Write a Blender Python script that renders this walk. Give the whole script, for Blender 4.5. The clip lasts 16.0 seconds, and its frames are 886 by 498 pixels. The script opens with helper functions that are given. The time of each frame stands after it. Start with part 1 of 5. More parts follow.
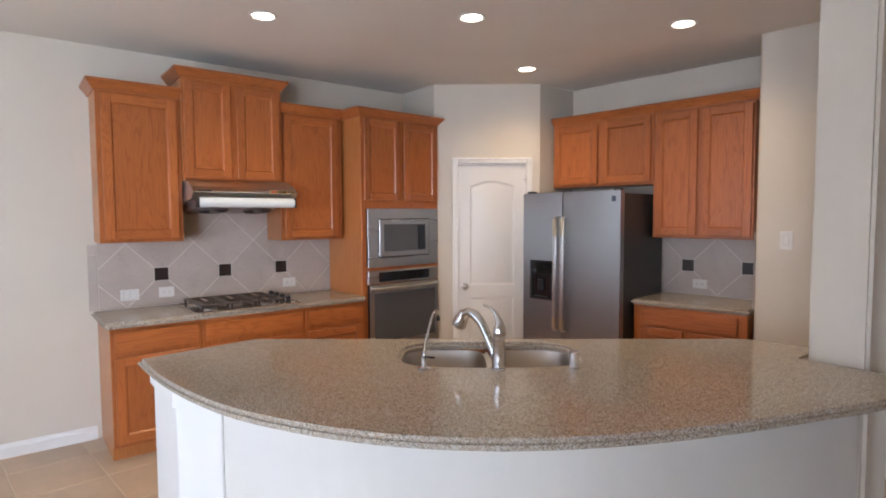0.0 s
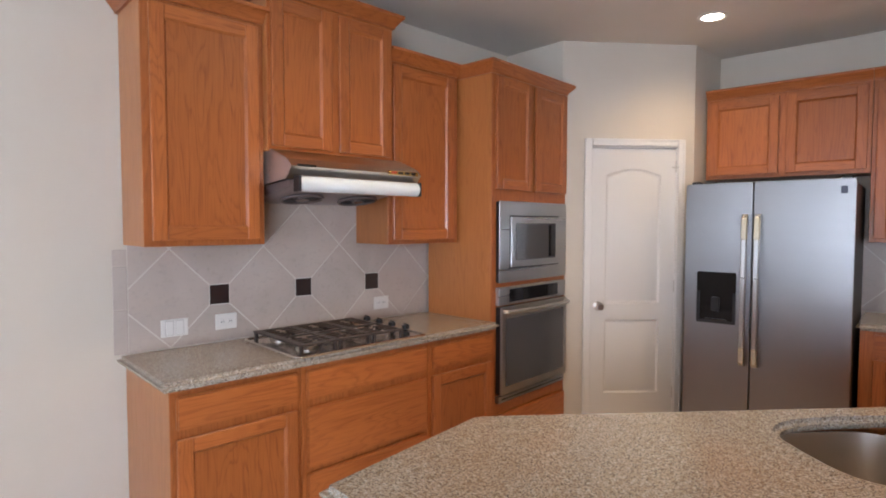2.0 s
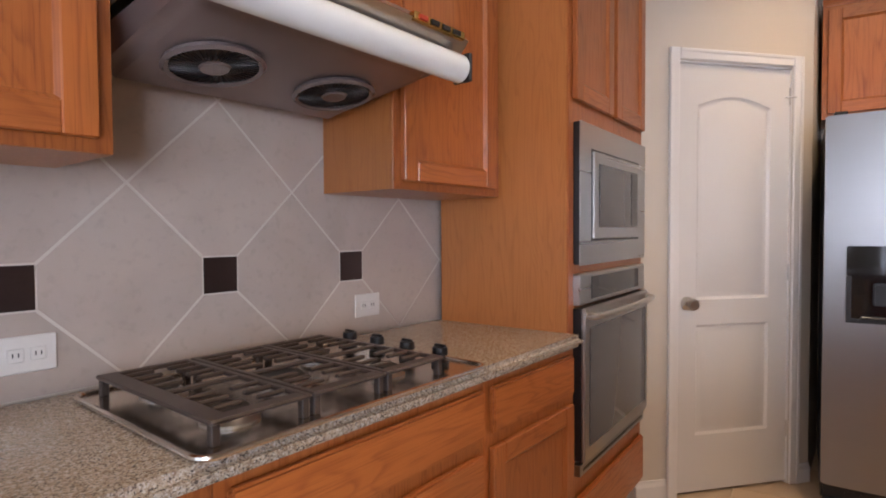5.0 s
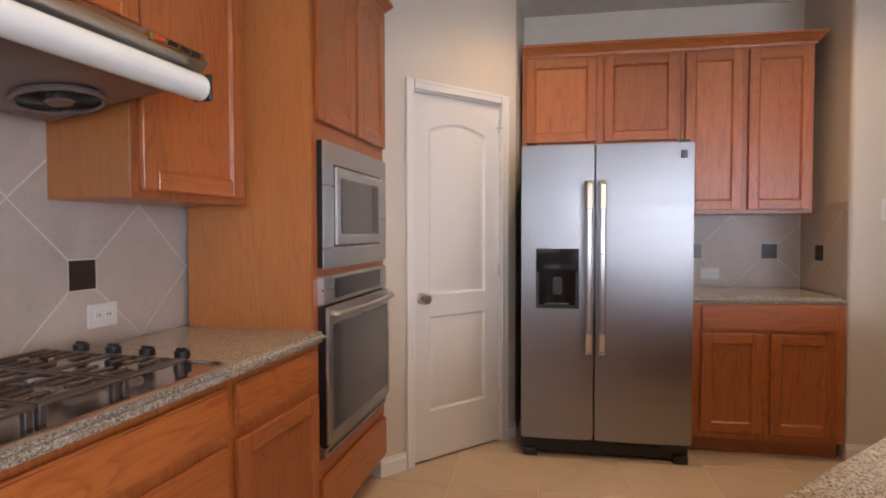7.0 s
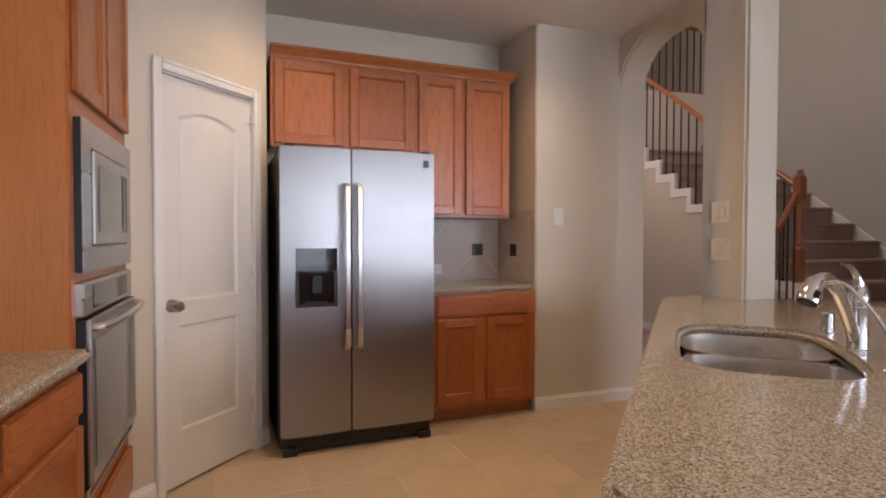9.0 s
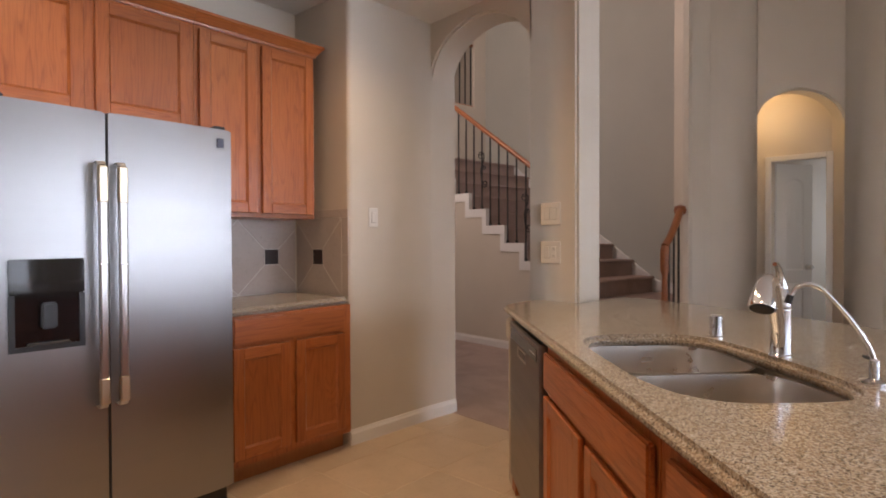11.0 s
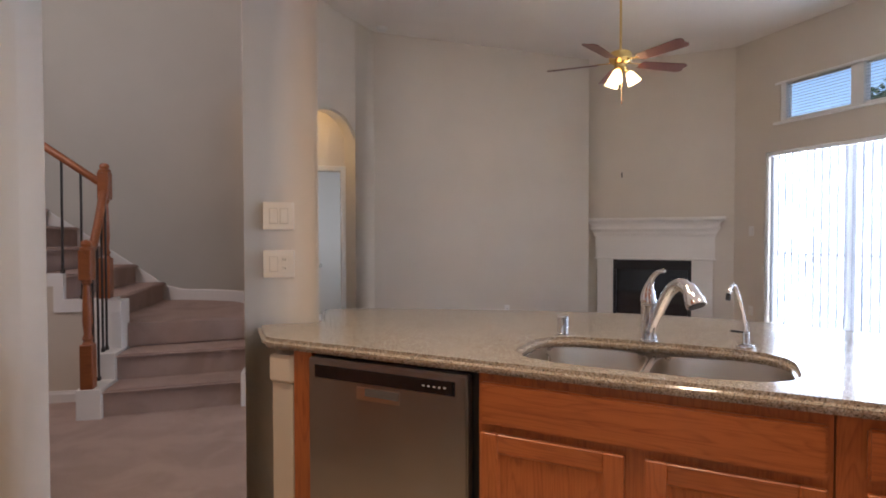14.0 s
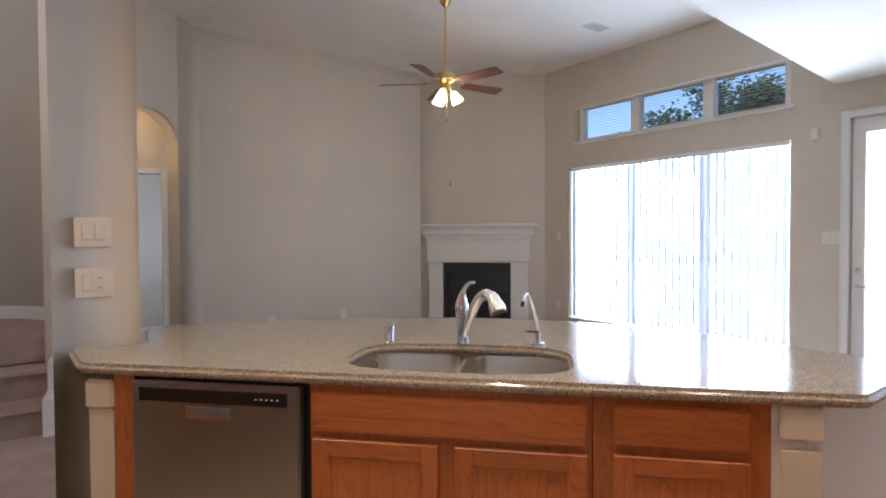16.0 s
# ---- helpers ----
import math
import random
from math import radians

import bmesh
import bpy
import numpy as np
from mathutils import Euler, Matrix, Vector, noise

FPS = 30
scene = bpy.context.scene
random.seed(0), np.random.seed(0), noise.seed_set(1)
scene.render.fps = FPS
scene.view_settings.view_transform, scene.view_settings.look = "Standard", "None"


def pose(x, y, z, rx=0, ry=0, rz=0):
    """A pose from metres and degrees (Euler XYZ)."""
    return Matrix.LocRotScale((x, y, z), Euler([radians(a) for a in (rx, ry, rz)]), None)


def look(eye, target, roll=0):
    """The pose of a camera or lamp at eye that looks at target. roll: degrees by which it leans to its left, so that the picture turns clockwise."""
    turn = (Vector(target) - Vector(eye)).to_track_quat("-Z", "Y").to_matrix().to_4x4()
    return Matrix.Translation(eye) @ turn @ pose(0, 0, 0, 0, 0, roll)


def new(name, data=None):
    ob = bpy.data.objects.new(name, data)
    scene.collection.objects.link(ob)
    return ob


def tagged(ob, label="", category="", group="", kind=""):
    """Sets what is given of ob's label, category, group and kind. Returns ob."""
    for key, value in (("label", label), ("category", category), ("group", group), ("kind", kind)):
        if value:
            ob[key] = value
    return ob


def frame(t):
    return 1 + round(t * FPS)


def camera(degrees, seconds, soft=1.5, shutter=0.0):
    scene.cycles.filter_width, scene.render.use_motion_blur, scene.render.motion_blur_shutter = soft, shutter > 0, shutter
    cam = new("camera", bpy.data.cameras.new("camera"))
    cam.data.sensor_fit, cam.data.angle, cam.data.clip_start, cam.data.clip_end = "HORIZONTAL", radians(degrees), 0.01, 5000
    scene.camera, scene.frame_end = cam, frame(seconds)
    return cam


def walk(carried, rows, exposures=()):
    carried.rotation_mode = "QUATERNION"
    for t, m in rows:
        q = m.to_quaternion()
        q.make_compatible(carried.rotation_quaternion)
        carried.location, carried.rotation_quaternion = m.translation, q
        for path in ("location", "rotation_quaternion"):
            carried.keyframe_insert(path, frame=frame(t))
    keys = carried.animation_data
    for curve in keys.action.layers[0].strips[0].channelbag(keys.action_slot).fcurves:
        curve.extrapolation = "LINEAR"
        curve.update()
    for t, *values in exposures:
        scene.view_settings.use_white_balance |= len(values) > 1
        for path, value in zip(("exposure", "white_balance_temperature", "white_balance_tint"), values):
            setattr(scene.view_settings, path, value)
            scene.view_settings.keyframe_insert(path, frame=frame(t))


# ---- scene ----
cam = camera(77.1, 16.0, soft=1.9)
PATH = [
    (0, (0.67, 0.492, 1.573), (1.907, 2.059, 1.455), -0.3),
    (0.5, (0.608, 0.926, 1.567), (1.896, 2.451, 1.442), -0.2),
    (1, (0.491, 1.373, 1.567), (1.814, 2.868, 1.444), -0.1),
    (1.5, (0.424, 1.823, 1.56), (1.773, 3.295, 1.437), 0.0),
    (2, (0.492, 2.315, 1.502), (1.871, 3.761, 1.411), 0.1),
    (2.5, (0.601, 2.759, 1.44), (1.988, 4.198, 1.38), 0.0),
    (3, (0.793, 3.082, 1.337), (2.191, 4.51, 1.283), -0.2),
    (3.2, (0.887, 3.196, 1.318), (2.286, 4.624, 1.266), -0.2),
    (5.3, (1.307, 3.673, 1.261), (2.928, 4.843, 1.199), -0.2),
    (5.5, (1.329, 3.644, 1.26), (2.997, 4.745, 1.2), -0.1),
    (6, (1.315, 3.573, 1.267), (3.086, 4.501, 1.208), -0.2),
    (6.5, (1.212, 3.51, 1.278), (3.074, 4.236, 1.213), -0.1),
    (7, (1.117, 3.49, 1.288), (3.044, 4.023, 1.224), -0.1),
    (7.5, (1.079, 3.526, 1.268), (3.056, 3.823, 1.21), -0.1),
    (8, (1.103, 3.631, 1.249), (3.103, 3.625, 1.202), -0.1),
    (8.5, (1.066, 3.762, 1.261), (3.042, 3.459, 1.214), 0.1),
    (8.7, (1.031, 3.827, 1.269), (2.987, 3.412, 1.221), 0.1),
    (10.8, (1.64, 4.02, 1.253), (3.205, 2.775, 1.215), -0.0),
    (11, (1.782, 3.994, 1.25), (3.265, 2.652, 1.222), -0.2),
    (11.5, (2.12, 3.997, 1.258), (3.311, 2.39, 1.221), 0.1),
    (12, (2.431, 3.945, 1.264), (3.327, 2.157, 1.229), 0.0),
    (12.5, (2.728, 3.979, 1.281), (3.217, 2.04, 1.24), -0.1),
    (13, (3.072, 3.958, 1.255), (3.252, 1.966, 1.213), -0.2),
    (13.5, (3.361, 3.98, 1.276), (3.215, 1.986, 1.233), -0.1),
    (14, (3.527, 4.062, 1.309), (3.091, 2.111, 1.264), -0.1),
    (14.5, (3.623, 4.124, 1.32), (2.992, 2.227, 1.279), -0.2),
    (15, (3.656, 4.193, 1.338), (2.905, 2.34, 1.299), -0.3),
    (15.5, (3.635, 4.231, 1.353), (2.766, 2.43, 1.313), -0.3),
    (16, (3.555, 4.247, 1.378), (2.581, 2.501, 1.332), -0.3),
]
walk(cam, [(t, look(eye, target, roll)) for t, eye, target, roll in PATH],
     exposures=((0.0, 0.06, 5950, 15), (3.2, 0.06, 5950, 17), (5.5, -0.04, 6250, 21), (8.7, -0.04, 6300, 19), (10.8, 0.08, 6350, 19), (13.5, 0.26, 5750, 17), (16.0, 0.36, 5400, 13)))

# ---- light ----
world = bpy.data.worlds.new("sky")
scene.world = world
world.use_nodes = True
wn = world.node_tree.nodes
sky = wn.new("ShaderNodeTexSky")
sky.sky_type, sky.sun_disc = "NISHITA", False
sky.sun_elevation, sky.sun_rotation = radians(48), radians(60)
wn["Background"].inputs["Strength"].default_value = 0.15
world.node_tree.links.new(sky.outputs[0], wn["Background"].inputs["Color"])
sun = new("sun", bpy.data.lights.new("sun", "SUN"))
sun.data.energy, sun.data.angle, sun.data.color = 3.0, radians(0.5), (1.0, 0.95, 0.88)
sun.matrix_world = look((20, 12, 26), (0, 0, 0))


def area_lamp(name, m, w, h, power, colour):
    ob = new(name, bpy.data.lights.new(name, "AREA"))
    ob.data.shape, ob.data.size, ob.data.size_y = "RECTANGLE", w, h
    ob.data.energy, ob.data.color = power, colour
    ob.matrix_world = m
    return ob


# ---- frames of the plan: each faces its own -y, x runs along the wall ----
WALL_N = 5.08                                     # cooktop wall
S = (-2.173, 1.484)                               # window wall meets the kitchen's lower ceiling
WIN = pose(S[0], S[1], 0, 0, 0, 97.7)             # window wall
ISL = pose(3.744, 1.799, 0, 0, 0, 140.4)          # island front edge
PAN = pose(3.933, 4.473, 0, 0, 0, -38.3)          # pantry wall
RGT = pose(5.04, 4.0, 0, 0, 0, -84)               # fridge wall, back face
FIRE = pose(-0.222, -3.218, 0, 0, 0, 142.7)       # fireplace wall
LOW, HIGH = 2.77, 3.72                            # ceilings

CANS = [(1.931, 3.802), (2.936, 3.07), (4.062, 2.348), (4.068, 3.682), (0.8, 4.5)]
for cx, cy in CANS[:4]:
    ob = new("can_light", bpy.data.lights.new("can_light", "SPOT"))
    ob.data.energy, ob.data.color, ob.data.spot_size, ob.data.spot_blend, ob.data.shadow_soft_size = 43, (1.0, 0.72, 0.41), radians(142), 1.0, 0.07
    ob.matrix_world = look((cx, cy, LOW - 0.03), (cx, cy + 0.001, 0))
# daylight through the openings
HALL = pose(3.93, -1.26, 0, 0, 0, -128.93)        # wall with the hall arch
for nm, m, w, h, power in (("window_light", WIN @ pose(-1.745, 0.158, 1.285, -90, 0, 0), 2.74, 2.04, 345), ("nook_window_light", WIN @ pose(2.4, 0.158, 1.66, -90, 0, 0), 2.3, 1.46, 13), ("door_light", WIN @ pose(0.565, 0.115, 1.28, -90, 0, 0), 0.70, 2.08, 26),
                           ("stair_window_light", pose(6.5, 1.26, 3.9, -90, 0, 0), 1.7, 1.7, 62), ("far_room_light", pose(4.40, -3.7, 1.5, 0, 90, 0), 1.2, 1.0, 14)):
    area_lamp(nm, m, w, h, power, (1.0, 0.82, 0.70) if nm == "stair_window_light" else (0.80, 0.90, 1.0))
for nm, at, power in (("hall_lamp_light", Vector((3.86, -1.95, 2.55)), 6), ("fan_lamp_light", Vector((0.80, -0.62, 2.66)), 10)):
    ob = new(nm, bpy.data.lights.new(nm, "POINT"))
    ob.data.energy, ob.data.color, ob.data.shadow_soft_size = power, (1.0, 0.68, 0.32), 0.07
    ob.location = at

# ---- materials ----


def mat(name, colour=(0.8, 0.8, 0.8), rough=0.5, metal=0.0):
    m = bpy.data.materials.new(name)
    m.use_nodes = True
    b = m.node_tree.nodes["Principled BSDF"]
    b.inputs["Base Color"].default_value = (*colour, 1)
    b.inputs["Roughness"].default_value, b.inputs["Metallic"].default_value = rough, metal
    return m


class Nodes:
    def __init__(self, m):
        self.t = m.node_tree
        self.b = self.t.nodes["Principled BSDF"]
        self.co = self.t.nodes.new("ShaderNodeTexCoord").outputs["Object"]

    def add(self, kind, **inputs):
        n = self.t.nodes.new(kind)
        for k, v in inputs.items():
            self.put(n.inputs[k.replace("_", " ")], v)
        return n

    def put(self, socket, v):
        if isinstance(v, bpy.types.NodeSocket):
            self.t.links.new(v, socket)
        else:
            socket.default_value = v

    def mapped(self, scale, rot=(0, 0, 0), source=None):
        n = self.t.nodes.new("ShaderNodeMapping")
        self.put(n.inputs["Vector"], source or self.co)
        n.inputs["Scale"].default_value, n.inputs["Rotation"].default_value = scale, rot
        return n.outputs[0]

    def noise(self, scale, detail=3.0, vector=None, rough=0.5, distort=0.0):
        return self.add("ShaderNodeTexNoise", Vector=vector or self.co, Scale=scale, Detail=detail, Roughness=rough, Distortion=distort).outputs["Fac"]

    def ramp(self, fac, *stops):
        n = self.t.nodes.new("ShaderNodeValToRGB")
        self.put(n.inputs[0], fac)
        e = n.color_ramp.elements
        while len(e) < len(stops):
            e.new(0.5)
        for i, (p, c) in enumerate(stops):
            e[i].position, e[i].color = p, (*c, 1) if len(c) == 3 else c
        return n.outputs[0]

    def mix(self, fac, a, b, blend="MIX"):
        n = self.t.nodes.new("ShaderNodeMix")
        n.data_type, n.blend_type = "RGBA", blend
        self.put(n.inputs[0], fac)
        for k, v in ((6, a), (7, b)):
            self.put(n.inputs[k], v if isinstance(v, bpy.types.NodeSocket) else (*v, 1))
        return n.outputs[2]

    def math(self, op, a, b=0.0):
        n = self.t.nodes.new("ShaderNodeMath")
        n.operation = op
        self.put(n.inputs[0], a)
        self.put(n.inputs[1], b)
        return n.outputs[0]

    def bump(self, height, strength, distance=0.01):
        n = self.add("ShaderNodeBump", Height=height, Strength=strength, Distance=distance)
        self.t.links.new(n.outputs[0], self.b.inputs["Normal"])

    def colour(self, v):
        self.put(self.b.inputs["Base Color"], v)

    def rough(self, v):
        self.put(self.b.inputs["Roughness"], v)


def paint(name, colour, rough=0.6, peel=0.12):
    m = mat(name, colour, rough)
    n = Nodes(m)
    big = n.noise(1.3, 4.0)
    dark = tuple(c * 0.94 for c in colour)
    n.colour(n.mix(n.ramp(big, (0.35, (0, 0, 0)), (0.7, (1, 1, 1))), colour, dark))
    n.bump(n.noise(220, 3.0), peel, 0.002)
    return m


def oak(name, axis, base=(0.41, 0.124, 0.028), dark=(0.205, 0.047, 0.009)):
    """Honey oak with grain along the axis 'x' or 'z'."""
    m = mat(name, base, 0.36)
    n = Nodes(m)
    rnd = n.t.nodes.new("ShaderNodeObjectInfo").outputs["Random"]
    off = n.add("ShaderNodeVectorMath")
    n.put(off.inputs[0], n.co)
    shift = n.add("ShaderNodeCombineXYZ", X=n.math("MULTIPLY", rnd, 7.0), Y=n.math("MULTIPLY", rnd, 3.0), Z=n.math("MULTIPLY", rnd, 11.0)).outputs[0]
    n.put(off.inputs[1], shift)
    src = off.outputs[0]
    fine = (260, 260, 5) if axis == "z" else (5, 260, 260)
    wide = (6.5, 6.5, 0.9) if axis == "z" else (0.9, 6.5, 6.5)
    pores = n.noise(1.0, 3.0, n.mapped(fine, source=src), 0.65)
    warp = n.noise(1.0, 2.5, n.mapped(wide, source=src), 0.5, 0.35)
    rings = n.math("FRACT", n.math("MULTIPLY", warp, 21.0))
    rings = n.ramp(rings, (0.0, (0.1, 0.1, 0.1)), (0.55, (0.12, 0.12, 0.12)), (0.86, (1, 1, 1)), (1.0, (0.1, 0.1, 0.1)))
    dash = n.ramp(n.noise(1.0, 2.0, n.mapped(tuple(v * 0.35 for v in fine), source=src)), (0.38, (0.35, 0.35, 0.35)), (0.6, (1, 1, 1)))
    c = n.mix(n.math("MULTIPLY", n.math("MULTIPLY", rings, dash), 0.62), base, dark)
    c = n.mix(n.ramp(pores, (0.5, (0, 0, 0)), (0.72, (0.7, 0.7, 0.7))), c, dark)
    tone = n.ramp(rnd, (0.0, (0.86, 0.84, 0.82)), (1.0, (1.1, 1.1, 1.08)))
    n.colour(n.mix(1.0, c, tone, "MULTIPLY"))
    n.rough(n.ramp(pores, (0.3, (0.3, 0.3, 0.3)), (0.8, (0.48, 0.48, 0.48))))
    n.bump(pores, 0.1, 0.001)
    m.node_tree.nodes["Principled BSDF"].inputs["Coat Weight"].default_value = 0.25
    m.node_tree.nodes["Principled BSDF"].inputs["Coat Roughness"].default_value = 0.25
    return m


def granite(name):
    m = mat(name, (0.4, 0.35, 0.3), 0.12)
    n = Nodes(m)
    v1 = n.add("ShaderNodeTexVoronoi", Vector=n.mix(0.012, n.co, n.add("ShaderNodeTexNoise", Vector=n.co, Scale=160.0).outputs["Color"]), Scale=210.0)
    g1 = n.add("ShaderNodeSeparateColor", Color=v1.outputs["Color"]).outputs[0]
    c = n.ramp(g1, (0.0, (0.33, 0.265, 0.195)), (0.3, (0.41, 0.345, 0.27)), (0.65, (0.48, 0.425, 0.35)), (1.0, (0.57, 0.53, 0.47)))
    c = n.mix(n.ramp(n.noise(150, 3.0, rough=0.6), (0.50, (0, 0, 0)), (0.59, (0.65, 0.65, 0.65))), c, (0.20, 0.135, 0.085))
    c = n.mix(n.ramp(n.noise(230, 2.0, n.mapped((1, 1, 1), (0.4, 0.7, 0.2)), 0.55), (0.555, (0, 0, 0)), (0.61, (0.9, 0.9, 0.9))), c, (0.055, 0.048, 0.045))
    c = n.mix(n.ramp(n.noise(190, 2.0, n.mapped((1, 1, 1), (1.1, 0.2, 0.9)), 0.55), (0.62, (0, 0, 0)), (0.68, (0.7, 0.7, 0.7))), c, (0.62, 0.60, 0.56))
    c = n.mix(n.ramp(n.noise(9, 2.0), (0.42, (0, 0, 0)), (0.7, (0.15, 0.15, 0.15))), c, (0.36, 0.25, 0.16))
    n.colour(c)
    n.rough(n.ramp(n.noise(60, 2.0), (0.3, (0.08, 0.08, 0.08)), (0.8, (0.16, 0.16, 0.16))))
    return m


def stone_tile(name, base, dark, rough=0.45):
    m = mat(name, base, rough)
    n = Nodes(m)
    rnd = n.t.nodes.new("ShaderNodeObjectInfo").outputs["Random"]
    c = n.mix(n.ramp(n.noise(3.5, 6.0, distort=0.6), (0.35, (0, 0, 0)), (0.75, (1, 1, 1))), base, dark)
    c = n.mix(n.ramp(n.noise(45, 4.0), (0.55, (0, 0, 0)), (0.8, (0.35, 0.35, 0.35))), c, tuple(x * 0.7 for x in dark))
    c = n.mix(1.0, c, n.ramp(rnd, (0, (0.93, 0.93, 0.93)), (1, (1.04, 1.03, 1.02))), "MULTIPLY")
    n.colour(c)
    n.bump(n.noise(90, 3.0), 0.08, 0.002)
    return m


def brushed(name, colour=(0.42, 0.42, 0.435), rough=0.31, axis="x", aniso=0.0):
    m = mat(name, colour, rough, 1.0)
    n = Nodes(m)
    st = n.noise(1.0, 3.0, n.mapped((0.6, 20, 25) if axis == "x" else (25, 20, 0.6)))
    n.rough(n.ramp(st, (0.3, (rough * 0.9,) * 3), (0.7, (rough * 1.1,) * 3)))
    if aniso:
        tangent = n.add("ShaderNodeTangent")
        tangent.direction_type, tangent.axis = "RADIAL", "Z"
        n.put(n.b.inputs["Tangent"], tangent.outputs[0])
        n.put(n.b.inputs["Anisotropic"], aniso)
        n.bump(n.noise(2.2, 1.0, n.mapped((1.0, 1.0, 0.5))), 0.08, 0.01)
    return m


def carpet_mat(name, a, b):
    m = mat(name, a, 0.95)
    n = Nodes(m)
    c = n.mix(n.ramp(n.noise(420, 3.0), (0.3, (0, 0, 0)), (0.7, (1, 1, 1))), a, b)
    c = n.mix(n.ramp(n.noise(3.0, 3.0, distort=0.8), (0.45, (0, 0, 0)), (0.62, (0.35, 0.35, 0.35))), c, tuple(x * 0.72 for x in b))
    n.colour(c)
    n.bump(n.noise(520, 2.0), 0.6, 0.004)
    return m


def glow(name, colour, strength):
    m = mat(name, (0.9, 0.9, 0.9), 0.4)
    b = m.node_tree.nodes["Principled BSDF"]
    b.inputs["Emission Color"].default_value, b.inputs["Emission Strength"].default_value = (*colour, 1), strength
    return m


def glass_mat(name, rough=0.0, tint=(1, 1, 1)):
    m = mat(name, tint, rough)
    b = m.node_tree.nodes["Principled BSDF"]
    b.inputs["Transmission Weight"].default_value, b.inputs["IOR"].default_value = 1.0, 1.45
    return m


WALL = paint("wall_paint", (0.61, 0.545, 0.455))
CEIL = paint("ceiling_paint", (0.76, 0.71, 0.64), 0.8, 0.2)
TRIM = paint("white_trim", (0.78, 0.76, 0.73), 0.4, 0.03)
DOORWHITE = paint("white_door_paint", (0.74, 0.72, 0.69), 0.42, 0.03)
OAK_Z, OAK_X = oak("oak_upright_grain", "z"), oak("oak_level_grain", "x")
OAK_SIDE = oak("oak_side_veneer", "z", (0.44, 0.162, 0.043), (0.33, 0.108, 0.026))
RAILWOOD = oak("stair_rail_oak", "x", (0.30, 0.095, 0.026), (0.18, 0.05, 0.012))
GRANITE = granite("speckled_granite")
FLOORTILE = stone_tile("beige_floor_tile", (0.56, 0.43, 0.30), (0.47, 0.35, 0.235), 0.35)
GROUT = paint("floor_grout", (0.62, 0.52, 0.40), 0.9)
SPLASH = stone_tile("backsplash_tile", (0.51, 0.435, 0.38), (0.43, 0.36, 0.31), 0.4)
SPLASHGROUT = paint("backsplash_grout", (0.64, 0.595, 0.535), 0.85)
ACCENT = stone_tile("dark_accent_tile", (0.035, 0.02, 0.018), (0.02, 0.012, 0.012), 0.3)
STEEL = brushed("brushed_steel")
FRIDGESTEEL = brushed("fridge_steel", (0.33, 0.325, 0.325), 0.38, aniso=0.6)
LIGHTSTEEL = brushed("appliance_steel", (0.56, 0.545, 0.525), 0.30, aniso=0.7)
STEEL_V = brushed("brushed_steel_upright", axis="z")
BASIN = brushed("sink_steel", (0.66, 0.61, 0.55), 0.30)
CHROME = mat("chrome", (0.75, 0.75, 0.76), 0.06, 1.0)
NICKEL = mat("satin_nickel", (0.55, 0.52, 0.48), 0.28, 1.0)
BRASS = mat("polished_brass", (0.78, 0.55, 0.2), 0.15, 1.0)
BLACK = mat("black_plastic", (0.012, 0.012, 0.013), 0.35)
IRON = mat("cast_iron", (0.022, 0.018, 0.017), 0.55)
GRATE = mat("enamelled_grate", (0.05, 0.036, 0.03), 0.4)
BLACKGLASS = mat("black_glass", (0.012, 0.012, 0.014), 0.05)
GREYGLASS = mat("smoked_oven_glass", (0.085, 0.085, 0.09), 0.07)
FRIDGESIDE = paint("fridge_side_black", (0.02, 0.02, 0.022), 0.45, 0.2)
PLATE = mat("white_plastic", (0.70, 0.68, 0.64), 0.35)
CARPET = carpet_mat("greige_carpet", (0.47, 0.35, 0.305), (0.34, 0.25, 0.215))
GLASS = glass_mat("window_glass")
VISOR = glass_mat("frosted_visor", 0.35, (0.9, 0.95, 0.97))
LAMPGLOW = glow("lamp_disc", (1.0, 0.84, 0.6), 14.0)
SHADEGLOW = glow("fan_lamp_glass", (1.0, 0.70, 0.30), 3.5)
BLINDMAT = mat("white_vinyl_blind", (0.78, 0.77, 0.75), 0.5)

# ---- mesh helpers ----


def link(name, bm, material, parent=None, label="", smooth=False, flat_over=1e9):
    bmesh.ops.recalc_face_normals(bm, faces=bm.faces)
    me = bpy.data.meshes.new(name)
    bm.to_mesh(me)
    bm.free()
    for mm in material if isinstance(material, (list, tuple)) else [material]:
        me.materials.append(mm)
    if smooth:
        for p in me.polygons:
            p.use_smooth = p.area < flat_over
        me.set_sharp_from_angle(angle=radians(35))
    ob = new(name, me)
    if parent:
        ob.parent = parent
    if label:
        ob["label"] = label
    return ob


part = link


def thing(name, m, label, category, group="", kind=""):
    ob = new(name)
    ob.empty_display_size = 0.1
    ob.matrix_world = m
    return tagged(ob, label, category, group, kind)


def box(x0, x1, y0, y1, z0, z1, bevel=0.0, seg=1, bm=None, tip=None):
    bm2 = bmesh.new()
    bmesh.ops.create_cube(bm2, size=1.0)
    for v in bm2.verts:
        v.co = Vector(((x0 + x1) / 2 + v.co.x * (x1 - x0), (y0 + y1) / 2 + v.co.y * (y1 - y0), (z0 + z1) / 2 + v.co.z * (z1 - z0)))
    if tip:
        tip(bm2)
    if bevel:
        bmesh.ops.bevel(bm2, geom=bm2.edges[:], offset=bevel, segments=seg, affect="EDGES")
    return merge(bm, bm2)


